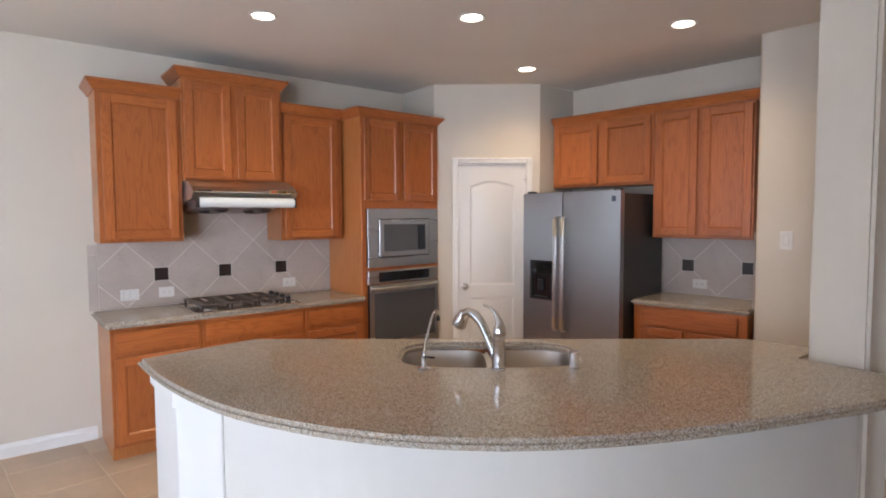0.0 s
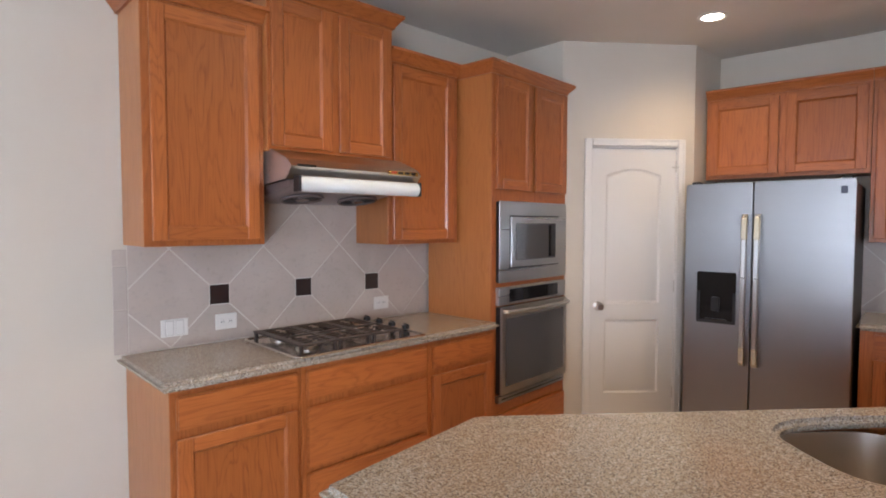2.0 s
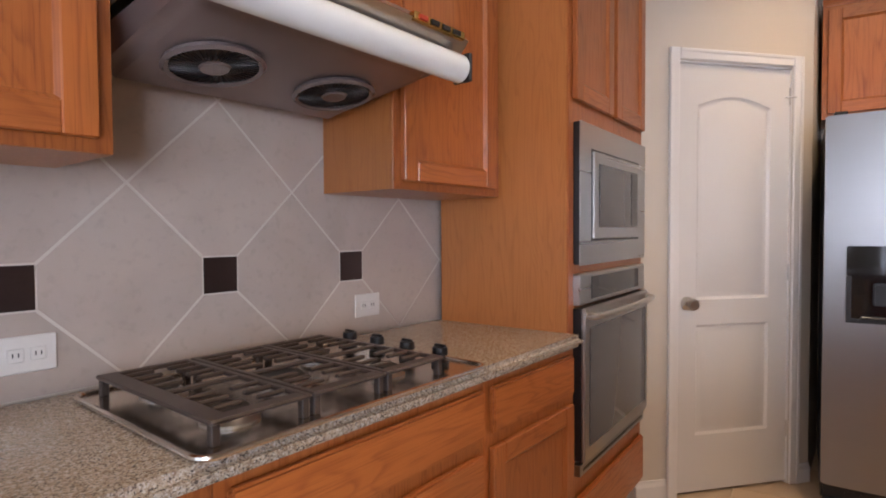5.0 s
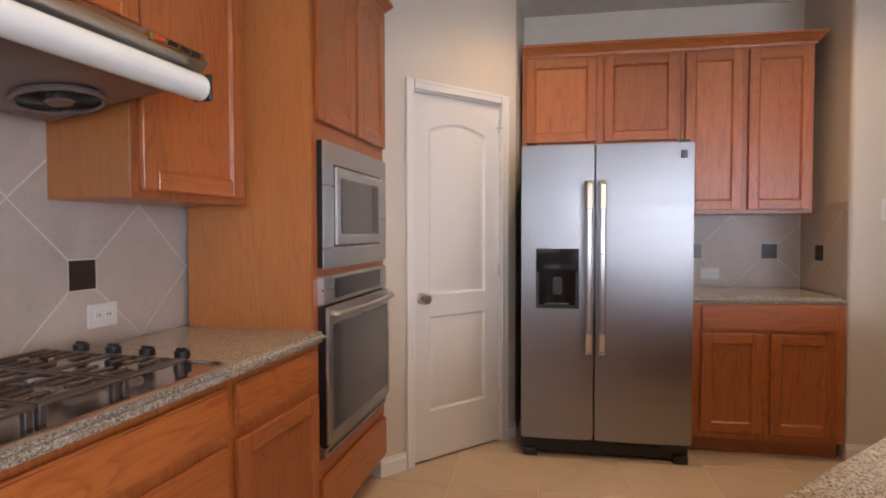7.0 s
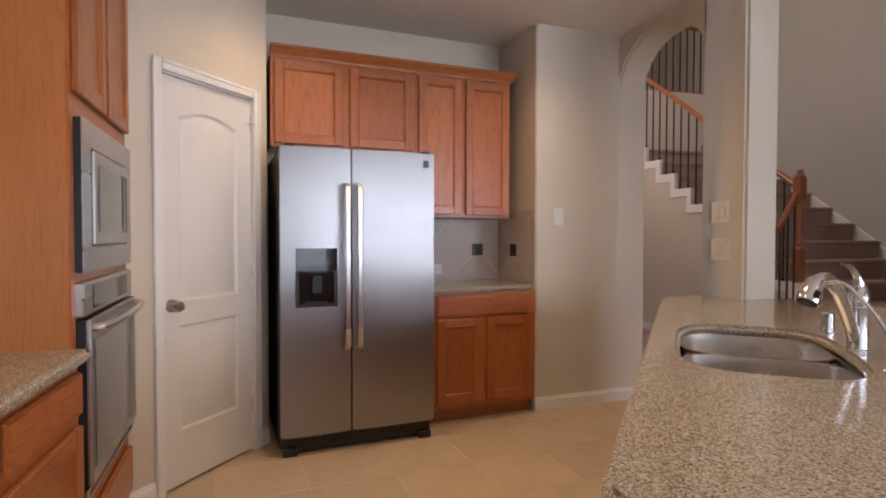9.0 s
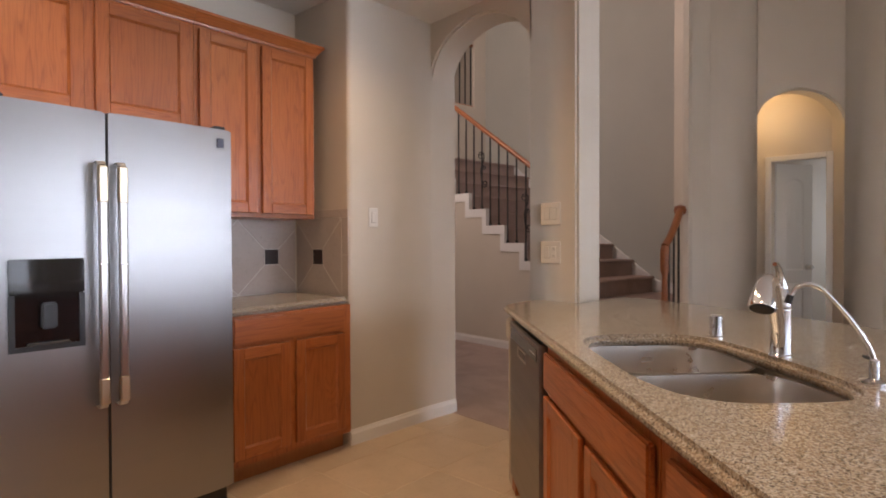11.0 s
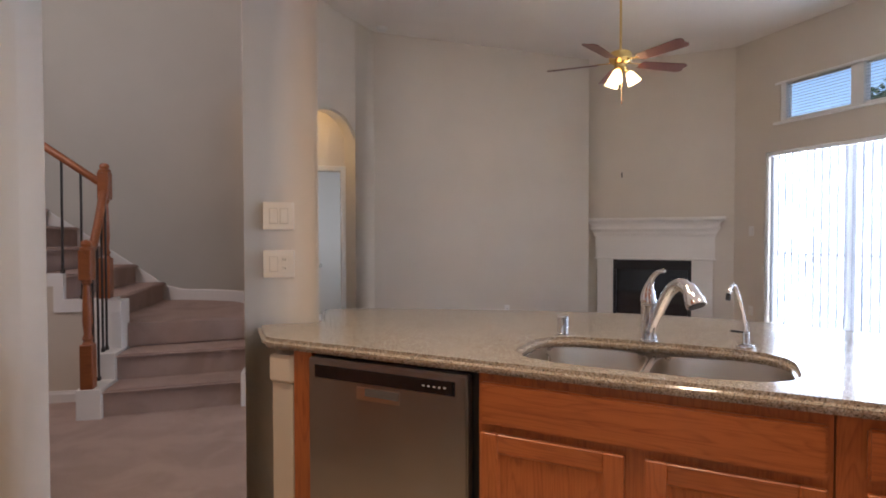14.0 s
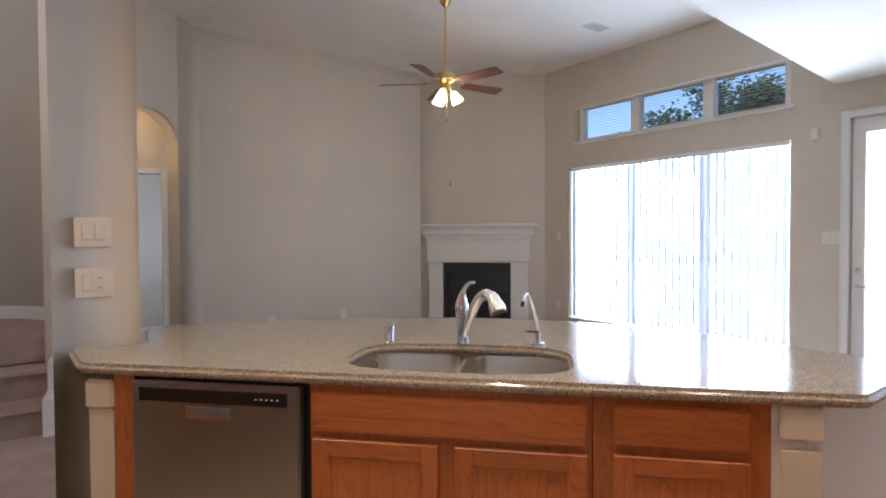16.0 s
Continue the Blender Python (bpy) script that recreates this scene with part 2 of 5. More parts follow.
def merge(bm, bm2):
    if bm is None:
        return bm2
    me = bpy.data.meshes.new("t")
    bm2.to_mesh(me)
    bm2.free()
    bm.from_mesh(me)
    bpy.data.meshes.remove(me)
    return bm


def prism(points, z0, z1, bm=None, bevel=0.0, seg=2):
    """An upright block over a plan outline."""
    b = bmesh.new()
    low = [b.verts.new((x, y, z0)) for x, y in points]
    top = [b.verts.new((x, y, z1)) for x, y in points]
    n = len(points)
    b.faces.new(low[::-1]), b.faces.new(top)
    for i in range(n):
        b.faces.new((low[i], low[(i + 1) % n], top[(i + 1) % n], top[i]))
    if bevel:
        es = [e for e in b.edges if abs(e.verts[0].co.z - e.verts[1].co.z) < 1e-5]
        bmesh.ops.bevel(b, geom=es, offset=bevel, segments=seg, affect="EDGES")
    return merge(bm, b)


def extrude_profile(profile, x0, x1, bm=None):
    """A profile of (y, z) drawn along x."""
    b = bmesh.new()
    a = [b.verts.new((x0, y, z)) for y, z in profile]
    c = [b.verts.new((x1, y, z)) for y, z in profile]
    n = len(profile)
    b.faces.new(a), b.faces.new(c[::-1])
    for i in range(n):
        b.faces.new((a[i], a[(i + 1) % n], c[(i + 1) % n], c[i]))
    return merge(bm, b)


def lathe(profile, seg=24, bm=None, at=(0, 0, 0), m=None, cap=True):
    """A turned body from (radius, z)."""
    b = bmesh.new()
    rings = []
    for r, z in profile:
        rings.append([b.verts.new((r * math.cos(2 * math.pi * i / seg), r * math.sin(2 * math.pi * i / seg), z)) for i in range(seg)])
    for a, c in zip(rings, rings[1:]):
        for i in range(seg):
            b.faces.new((a[i], a[(i + 1) % seg], c[(i + 1) % seg], c[i]))
    if cap:
        b.faces.new(rings[0][::-1]), b.faces.new(rings[-1])
    if m:
        b.transform(m)
    b.transform(Matrix.Translation(at))
    return merge(bm, b)


def tube(points, radius, seg=12, bm=None, radii=None):
    """A round bar along points."""
    b = bmesh.new()
    pts = [Vector(p) for p in points]
    rings = []
    up = Vector((0.13, 0.31, 0.94))
    for i, p in enumerate(pts):
        d = (pts[min(i + 1, len(pts) - 1)] - pts[max(i - 1, 0)]).normalized()
        u = up - up.dot(d) * d
        u.normalize()
        up = u
        w = d.cross(u)
        r = radii[i] if radii else radius
        rings.append([b.verts.new(p + r * (math.cos(2 * math.pi * k / seg) * u + math.sin(2 * math.pi * k / seg) * w)) for k in range(seg)])
    for a, c in zip(rings, rings[1:]):
        for i in range(seg):
            b.faces.new((a[i], a[(i + 1) % seg], c[(i + 1) % seg], c[i]))
    b.faces.new(rings[0][::-1]), b.faces.new(rings[-1])
    return merge(bm, b)


def smooth_path(pts, n=8):
    """Catmull-Rom through points."""
    p = [Vector(q) for q in pts]
    p = [2 * p[0] - p[1]] + p + [2 * p[-1] - p[-2]]
    out = []
    for i in range(1, len(p) - 2):
        for k in range(n):
            t = k / n
            out.append(0.5 * (2 * p[i] + (p[i + 1] - p[i - 1]) * t + (2 * p[i - 1] - 5 * p[i] + 4 * p[i + 1] - p[i + 2]) * t * t + (3 * p[i] - p[i - 1] - 3 * p[i + 1] + p[i + 2]) * t ** 3))
    return out + [p[-2]]


def wall(name, m, x0, x1, z0, z1, thick, openings=(), material=None):
    """A wall with its face at y = 0 and its back at y = thick; openings (x0, x1, z0, z1) go through it."""
    bm = bmesh.new()
    xs = sorted({x0, x1, *[o[0] for o in openings], *[o[1] for o in openings]})
    zs = sorted({z0, z1, *[o[2] for o in openings], *[o[3] for o in openings]})

    def solid(i, j):
        if not (0 <= i < len(xs) - 1 and 0 <= j < len(zs) - 1):
            return False
        cx, cz = (xs[i] + xs[i + 1]) / 2, (zs[j] + zs[j + 1]) / 2
        return not any(o[0] < cx < o[1] and o[2] < cz < o[3] for o in openings)

    def quad(*p):
        bm.faces.new([bm.verts.new(q) for q in p])

    for i in range(len(xs) - 1):
        for j in range(len(zs) - 1):
            if not solid(i, j):
                continue
            a, b, c, d = xs[i], xs[i + 1], zs[j], zs[j + 1]
            quad((a, 0, c), (b, 0, c), (b, 0, d), (a, 0, d))
            quad((a, thick, c), (a, thick, d), (b, thick, d), (b, thick, c))
            if not solid(i - 1, j):
                quad((a, 0, c), (a, 0, d), (a, thick, d), (a, thick, c))
            if not solid(i + 1, j):
                quad((b, 0, c), (b, thick, c), (b, thick, d), (b, 0, d))
            if not solid(i, j - 1):
                quad((a, 0, c), (a, thick, c), (b, thick, c), (b, 0, c))
            if not solid(i, j + 1):
                quad((a, 0, d), (b, 0, d), (b, thick, d), (a, thick, d))
    bmesh.ops.remove_doubles(bm, verts=bm.verts, dist=1e-5)
    ob = link(name, bm, material or WALL)
    ob.matrix_world = m
    return tagged(ob, kind="structure")


def arch_wall(name, m, x0, x1, z1, thick, ax0, ax1, spring, rise, material=None, seg=24, round_end=False):
    """A wall with one arched opening that reaches the floor."""
    bm = bmesh.new()
    mid, half = (ax0 + ax1) / 2, (ax1 - ax0) / 2
    curve = [(mid - half * math.cos(math.pi * i / seg), spring + rise * math.sin(math.pi * i / seg)) for i in range(seg + 1)]
    path = [(ax0, 0.0)] + curve + [(ax1, 0.0)]

    def quad(*p):
        bm.faces.new([bm.verts.new(q) for q in p])

    for y, flip in ((0, False), (thick, True)):
        for a, b in ((x0, ax0), (ax1, x1)):
            if b - a > 1e-4:
                quad((a, y, 0), (b, y, 0), (b, y, z1), (a, y, z1))
        for (xa, za), (xb, zb) in zip(curve, curve[1:]):
            quad((xa, y, za), (xb, y, zb), (xb, y, z1), (xa, y, z1))
    for (xa, za), (xb, zb) in zip(path, path[1:]):
        quad((xa, 0, za), (xb, 0, zb), (xb, thick, zb), (xa, thick, za))
    quad((x0, 0, z1), (x1, 0, z1), (x1, thick, z1), (x0, thick, z1))
    for x in (x0, x1):
        quad((x, 0, 0), (x, thick, 0), (x, thick, z1), (x, 0, z1))
    bmesh.ops.remove_doubles(bm, verts=bm.verts, dist=1e-5)
    bmesh.ops.recalc_face_normals(bm, faces=bm.faces)
    on_path = {(round(x, 4), round(z, 4)) for x, z in path}

    def at_edge(v):
        return (round(v.co.x, 4), round(v.co.z, 4)) in on_path

    soft = [e for e in bm.edges if e.is_manifold and abs(e.verts[0].co.y - e.verts[1].co.y) < 1e-5 and all(at_edge(v) for v in e.verts) and not (round_end and all(abs(v.co.x - ax0) < 1e-4 for v in e.verts)) and e.calc_face_angle(0) > 1.2]
    if round_end:
        soft += [e for e in bm.edges if e.is_manifold and abs(e.verts[0].co.z - e.verts[1].co.z) > 1.0 and abs(e.verts[0].co.x - x1) < 1e-4 and abs(e.verts[1].co.x - x1) < 1e-4]
    bmesh.ops.bevel(bm, geom=soft, offset=0.016, segments=4, affect="EDGES")
    ob = link(name, bm, material or WALL, smooth=True, flat_over=0.03)
    ob.matrix_world = m
    return tagged(ob, kind="structure")


def between(p, q):
    """The pose of a wall whose face runs from p to q; seen from the room, p is on the left."""
    return pose(p[0], p[1], 0, 0, 0, math.degrees(math.atan2(q[1] - p[1], q[0] - p[0])))


def plain_wall(name, p, q, z0, z1, thick=0.12, openings=(), material=None, over=0.0):
    return wall(name, between(p, q), -over, math.dist(p, q) + over, z0, z1, thick, openings, material)


def baseboard(p, q, h=0.095, d=0.014):
    bm = extrude_profile([(0, 0), (-d, 0), (-d, h * 0.72), (-d * 0.55, h * 0.86), (-d * 0.4, h), (0, h)], 0, math.dist(p, q))
    ob = link("baseboard", bm, TRIM)
    ob.matrix_world = between(p, q)
    return tagged(ob, kind="structure")

# ---- structure ----


def on(m, x, y=0.0):
    v = m @ Vector((x, y, 0))
    return (v.x, v.y)


NW = on(WIN, 3.64)                                # window wall meets cooktop wall
FL, FR = (-0.222, -3.218), (-1.69, -2.1)          # fireplace wall
BL = (-0.09, -2.96)                               # end of the living room's back wall
BR = (2.88, -2.56)                                # back wall meets hall wall
HE = (3.93, -1.26)                                # end of hall wall
PL, PR = on(PAN, -0.17), on(PAN, 0.80)            # pantry wall ends
KC = on(RGT, 1.80)                                # corner of fridge wall and side wall
RC, AR = (4.68, 2.143), (4.738, 1.428)            # side wall corner; wall meets arch

wall("wall_north", pose(NW[0], WALL_N, 0), -0.15, PL[0] - NW[0] + 0.02, 0, LOW, 0.14)
wall("wall_window", WIN, -3.62, 3.75, 0, HIGH, 0.16,
     [(-3.0, -0.376, 2.66, 3.11), (-3.18, -0.37, 0.25, 2.315), (0.125, 1.005, 0, 2.44), (1.2, 3.6, 0.92, 2.4)])
wall("wall_pantry", PAN, -0.17, 0.80, 0, LOW, 0.11, [(0.044, 0.678, 0, 2.05)])
plain_wall("wall_pantry_left", (3.80, 5.2), PL, 0, LOW, 0.1)
plain_wall("wall_pantry_side", PR, (5.07, 3.985), 0, LOW, 0.1)
wall("wall_fridge", RGT, -0.2, 1.95, 0, LOW, 0.12)
arch_wall("wall_arch", pose(4.86, 1.43, 0, 0, 0, 180), 0.0, 1.332, 5.6, 0.23, 0.122, 1.006, 2.36, 0.33, round_end=True)
plain_wall("wall_fireplace", FL, FR, 0, HIGH, 0.4, [(0.35, 1.34, 0.13, 0.985)])
plain_wall("wall_fireplace_return", BL, FL, 0, HIGH, 0.12)
plain_wall("wall_back", BR, BL, 0, HIGH, 0.12)
LH = math.dist(BR, HE)
arch_wall("wall_hall", HALL, 0, LH, 5.6, 0.16, 0.45, 1.29, 2.34, 0.30)
plain_wall("wall_hall_end", (4.06, -1.0), HE, 0, 5.6, 0.12)
plain_wall("wall_stair_west", (4.12, -2.0), (4.06, -1.0), 0, 5.6, 0.05)
# the curved wall round the foot of the stairs
curve_pts = [(p.x, p.y) for p in smooth_path([(8.2, -2.78, 0), (6.4, -2.78, 0), (5.6, -2.77, 0), (5.1, -2.72, 0), (4.7, -2.60, 0), (4.40, -2.38, 0), (4.2, -2.12, 0), (4.12, -1.98, 0)], 6)]
cw = bmesh.new()
cols = [[cw.verts.new((x, y, z)) for z in (0, 5.6)] for x, y in curve_pts]
for p, q in zip(cols, cols[1:]):
    cw.faces.new((p[0], q[0], q[1], p[1]))
back = bmesh.ops.solidify(cw, geom=cw.faces[:], thickness=-0.1)
tagged(link("wall_stair_back", cw, WALL, smooth=True), kind="structure")
plain_wall("wall_stair_east", (8.2, 1.2), (8.2, -2.78), 0, 5.6, 0.1, [(2.5, 3.72, 3.44, 5.3)])
# upstairs hall behind the guard rail
plain_wall("wall_upper_hall_east", (9.3, -1.1), (9.3, -2.75), 3.3, 5.6, 0.1)
plain_wall("wall_upper_hall_north", (8.3, -1.1), (9.3, -1.1), 3.3, 5.6, 0.1)
plain_wall("wall_upper_hall_south", (9.3, -2.75), (8.3, -2.75), 3.3, 5.6, 0.1)
for nm, z in (("floor_upper_hall", 3.34), ("ceiling_upper_hall", 5.5)):
    tagged(link(nm, box(8.301, 9.299, -2.749, -1.101, z, z + 0.09), WALL), kind="structure")
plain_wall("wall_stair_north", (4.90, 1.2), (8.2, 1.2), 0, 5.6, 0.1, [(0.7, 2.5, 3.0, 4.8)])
# the small hall and the room beyond it
plain_wall("wall_hall_far", (4.12, -2.36), (3.11, -2.36), 0, 2.8, 0.1, [(0.36, 0.84, 0, 2.05)])
plain_wall("wall_far_room_east", (4.35, -2.46), (4.35, -4.8), 0, 2.8, 0.1, [(0.7, 1.75, 0.9, 2.1)])
plain_wall("wall_far_room_south", (4.35, -4.8), (2.9, -4.8), 0, 2.8, 0.1)
plain_wall("wall_far_room_west", (3.0, -4.8), (3.0, -2.68), 0, 2.8, 0.1)


def slab(name, pts, z0, z1, material):
    return tagged(link(name, prism(pts, z0, z1), material), kind="structure")


def rounded(pts, radii, seg=8):
    """An outline with its corners rounded."""
    out = []
    n = len(pts)
    for i in range(n):
        p, a, c = Vector(pts[i]), Vector(pts[i - 1]), Vector(pts[(i + 1) % n])
        r = radii[i] if i < len(radii) else 0
        if r <= 0:
            out.append(tuple(p))
            continue
        u, v = (a - p).normalized(), (c - p).normalized()
        s, e = p + u * r, p + v * r
        for k in range(seg + 1):
            t = k / seg
            q = (1 - t) ** 2 * s + 2 * t * (1 - t) * p + t * t * e
            out.append((q.x, q.y))
    return out


# pier between the small counter and the arch, with a rounded corner
pier = link("wall_switch", prism(rounded([KC, RC, AR, (4.80, 1.428), (4.80, 1.2), (5.35, 1.2), (5.35, KC[1])], [0, 0.03]), 0, LOW), WALL, smooth=True, flat_over=0.2)
tagged(pier, kind="structure")
SOFF = [S, (0.55, 2.01), (3.53, 1.43)]
slab("ceiling_kitchen", [SOFF[0], SOFF[1], SOFF[2], (3.528, 1.3), (5.6, 1.3), (5.6, 5.3), (-2.9, 5.3), (-2.36, 1.484)], LOW, HIGH + 0.15, CEIL)
slab("ceiling_living", [(-2.35, 2.3), (-2.35, -3.6), (3.0, -3.6), (3.1, -2.4), (4.05, -1.2), (3.53, 1.2), (3.528, 2.3)], HIGH, HIGH + 0.1, CEIL)
slab("ceiling_stair", [(3.3, 1.5), (3.3, -3.0), (8.4, -3.0), (8.4, 1.5)], 5.6, 5.7, CEIL)
slab("ceiling_hall", [(2.96, -2.58), (4.0, -1.31), (4.1, -1.31), (4.1, -2.4), (4.4, -2.5), (4.4, -4.9), (2.9, -4.9)], 2.8, 2.9, CEIL)
slab("floor", [(-3.2, 5.4), (-3.2, -5.2), (8.5, -5.2), (8.5, 5.4)], -0.12, -0.003, GROUT)
slab("carpet_stair_hall", [(3.30, 1.235), (3.30, 1.0), (2.5, 0.2), (2.5, -5.0), (8.3, -5.0), (8.3, 1.235)], -0.011, 0.004, CARPET)
slab("carpet_living", [(-2.4, 0.2), (-2.0, -3.6), (2.49, -5.0), (2.49, 0.2)], -0.011, 0.004, CARPET)
slab("ground", [(-60, 60), (-60, -60), (60, -60), (60, 60)], -0.5, -0.3, paint("lawn", (0.12, 0.14, 0.06), 0.9))

for p, q in (((-2.6, WALL_N), (1.14, WALL_N)), (PL, on(PAN, -0.008)), (on(PAN, 0.73), PR), (RC, AR), ((4.738, 1.428), (4.738, 1.2)),
             (BR, BL), ((4.12, -2.0), (4.06, -1.0))):
    baseboard(p, q)

# floor tiles, laid square with the fridge wall
TW, ROT = 0.445, 6.0
mt = bpy.data.meshes.new("floor_tile")
b = box(0.003, TW - 0.003, 0.003, TW - 0.003, -0.011, 0.0, 0.0025)
b.to_mesh(mt)
b.free()
mt.materials.append(FLOORTILE)
FRAME = pose(4.30, 3.81, 0, 0, 0, ROT)
kitchen_floor = bpy.data.objects["floor"]
for i in range(-15, 4):
    for j in range(-12, 5):
        c = FRAME @ Vector(((i + 0.5) * TW, (j + 0.5) * TW, 0))
        if not (-2.4 < c.x < 5.2 and 1.0 < c.y < 5.05) or (c.x > 3.3 and c.y < 1.3) or c.x > 4.9:
            continue
        if c.x < 0.3 and c.y < 2.6 and c.x < -1.2:
            continue
        t = new("floor_tile", mt)
        t.parent = kitchen_floor
        t.matrix_world = FRAME @ pose(i * TW, j * TW, 0)

# ---- cabinets: each stands in its frame with its doors facing -y ----


def door_panel(name, x0, x1, z0, z1, y, parent, rail=0.058):
    """A framed cabinet door with a recessed flat panel; its back lies on y."""
    t = 0.02
    ob = new(name)
    ob.parent = parent
    for a, c in ((x0, x0 + rail), (x1 - rail, x1)):
        part("stile", box(a, c, y - t, y, z0, z1, 0.003), OAK_Z, ob)
    for a, c in ((z0, z0 + rail), (z1 - rail, z1)):
        part("rail", box(x0 + rail, x1 - rail, y - t, y, a, c, 0.003), OAK_X, ob)
    r = rail
    bm = bmesh.new()
    # bevelled sticking inside the frame, then the panel
    a = [(x0 + r, z0 + r), (x1 - r, z0 + r), (x1 - r, z1 - r), (x0 + r, z1 - r)]
    c = [(x0 + r + 0.008, z0 + r + 0.008), (x1 - r - 0.008, z0 + r + 0.008), (x1 - r - 0.008, z1 - r - 0.008), (x0 + r + 0.008, z1 - r - 0.008)]
    va = [bm.verts.new((x, y - t + 0.003, z)) for x, z in a]
    vc = [bm.verts.new((x, y - 0.009, z)) for x, z in c]
    for i in range(4):
        bm.faces.new((va[i], va[(i + 1) % 4], vc[(i + 1) % 4], vc[i]))
    bm.faces.new(vc)
    part("panel", bm, OAK_Z, ob)
    return ob


def door_mesh(name, x0, x1, z0, z1, y, parent):
    return door_panel(name, x0, x1, z0, z1, y, parent)


def drawer_front(x0, x1, z0, z1, y, parent):
    return part("drawer_front", box(x0, x1, y - 0.02, y, z0, z1, 0.006, 2), OAK_X, parent)


def carcass(w, d, z0, z1, parent, toe=0.0, x0=0.0, side=None):
    bm = box(x0, x0 + w, 0, d, z0 + toe, z1, 0.0015)
    if toe:
        box(x0 + 0.002, x0 + w - 0.002, 0.07, d, z0, z0 + toe, bm=bm)
    return part("body", bm, side or OAK_Z, parent)


CROWN = [(0.0, 0.0), (-0.012, 0.0), (-0.016, 0.012), (-0.03, 0.03), (-0.046, 0.05), (-0.052, 0.054), (-0.052, 0.07), (0.0, 0.07)]


def crown(x0, x1, d, z, parent, left=True, right=True, scale=1.0):
    """Crown moulding round the top of a cabinet, mitred at the corners."""
    b = bmesh.new()
    pr = [(-y * scale, zz * scale) for y, zz in CROWN]
    rings = []
    stations = ([("s", x0, d)] if left else []) + [("c", x0, 0), ("c", x1, 0)] + ([("s", x1, d)] if right else [])
    for kind, x, y in stations:
        sx = -1 if x == x0 else 1
        ring = []
        for out, zz in pr:
            ox = sx * out if (left if x == x0 else right) else 0.0
            ring.append(b.verts.new((x + ox, (y if kind == "s" else -out), z + zz)))
        rings.append(ring)
    n = len(pr)
    for a, c in zip(rings, rings[1:]):
        for i in range(n):
            b.faces.new((a[i], a[(i + 1) % n], c[(i + 1) % n], c[i]))
    b.faces.new(rings[0]), b.faces.new(rings[-1][::-1])
    box(x0, x1, 0.0, d, z + 0.002, z + 0.012, bm=b)
    return part("crown_moulding", b, OAK_X, parent)


def wall_cabinet(m, w, d, z0, z1, doors, label, crown_sides=(True, True), stile=0.035, group="upper cabinets"):
    c = thing("wall_cabinet", m, label, "cabinet", group)
    carcass(w, d, z0, z1, c, side=OAK_SIDE)
    part("face_frame", box(0.001, w - 0.001, -0.004, 0.0, z0 + 0.001, z1 - 0.001), OAK_Z, c)
    n = len(doors)
    for a, b_ in doors:
        door_mesh("door", a, b_, z0 + 0.025, z1 - 0.03, -0.005, c)
    crown(0, w, d, z1 - 0.012, c, *crown_sides)
    return c


# upper cabinets over the cooktop wall
D1 = 0.30
Y1 = WALL_N - D1
wall_cabinet(pose(1.165, Y1 - 0.01, 0), 0.515, 0.305, 1.405, 2.42, [(0.03, 0.487)], "tall honey oak wall cabinet with one framed door", (True, True))
wall_cabinet(pose(1.682, Y1 - 0.05, 0), 0.724, 0.345, 1.835, 2.565, [(0.014, 0.334), (0.378, 0.702)], "raised oak wall cabinet with two doors above the range hood", (True, True))
wall_cabinet(pose(2.408, Y1 - 0.01, 0), 0.54, 0.305, 1.385, 2.41, [(0.027, 0.495)], "oak wall cabinet with one framed door beside the tall oven cabinet", (False, False))

# tall oven cabinet
FY = 4.505
TALL = pose(2.992, 4.522, 0, 0, 0, 3.2)
tall = thing("oven_cabinet", TALL, "tall oak oven cabinet holding a microwave and a wall oven", "cabinet")
bm = box(0, 0.845, 0, 0.525, 0.1, 2.405, 0.002)
box(0.003, 0.842, 0.07, 0.525, 0, 0.1, bm=bm)
part("body", bm, OAK_SIDE, tall)
bm = box(0.001, 0.042, -0.006, 0, 0.101, 2.404)
box(0.805, 0.844, -0.006, 0, 0.101, 2.404, bm=bm)
box(0.042, 0.805, -0.006, 0, 1.635, 1.715, bm=bm)
box(0.042, 0.805, -0.006, 0, 1.115, 1.15, bm=bm)
box(0.042, 0.805, -0.006, 0, 0.335, 0.40, bm=bm)
part("face_frame", bm, OAK_Z, tall)
door_mesh("door", 0.026, 0.398, 1.71, 2.385, -0.007, tall)
door_mesh("door", 0.436, 0.815, 1.71, 2.385, -0.007, tall)
drawer_front(0.03, 0.815, 0.125, 0.325, -0.007, tall)
crown(0, 0.845, 0.525, 2.393, tall)

# base cabinets by the cooktop
base = [(1.165, 0.545, "oak base cabinet with one drawer above a framed door"),
        (1.712, 0.754, "oak base cabinet with deep drawers under the cooktop"),
        (2.468, 0.522, "narrow oak base cabinet with a drawer above a door")]
for k, (x, w, lab) in enumerate(base):
    c = thing("base_cabinet", pose(x, FY, 0), lab, "cabinet", "base cabinets by the cooktop")
    carcass(w, 0.57, 0, 0.873, c, 0.1, side=OAK_SIDE)
    part("face_frame", box(0.001, w - 0.001, -0.004, 0, 0.102, 0.871), OAK_Z, c)
    a, z = 0.021, w - 0.021
    if k == 1:
        drawer_front(a, z, 0.72, 0.85, -0.005, c)
        drawer_front(a, z, 0.41, 0.682, -0.005, c)
        drawer_front(a, z, 0.125, 0.385, -0.005, c)
    else:
        drawer_front(a, z, 0.72, 0.85, -0.005, c)
        door_mesh("door", a, z, 0.125, 0.685, -0.005, c)

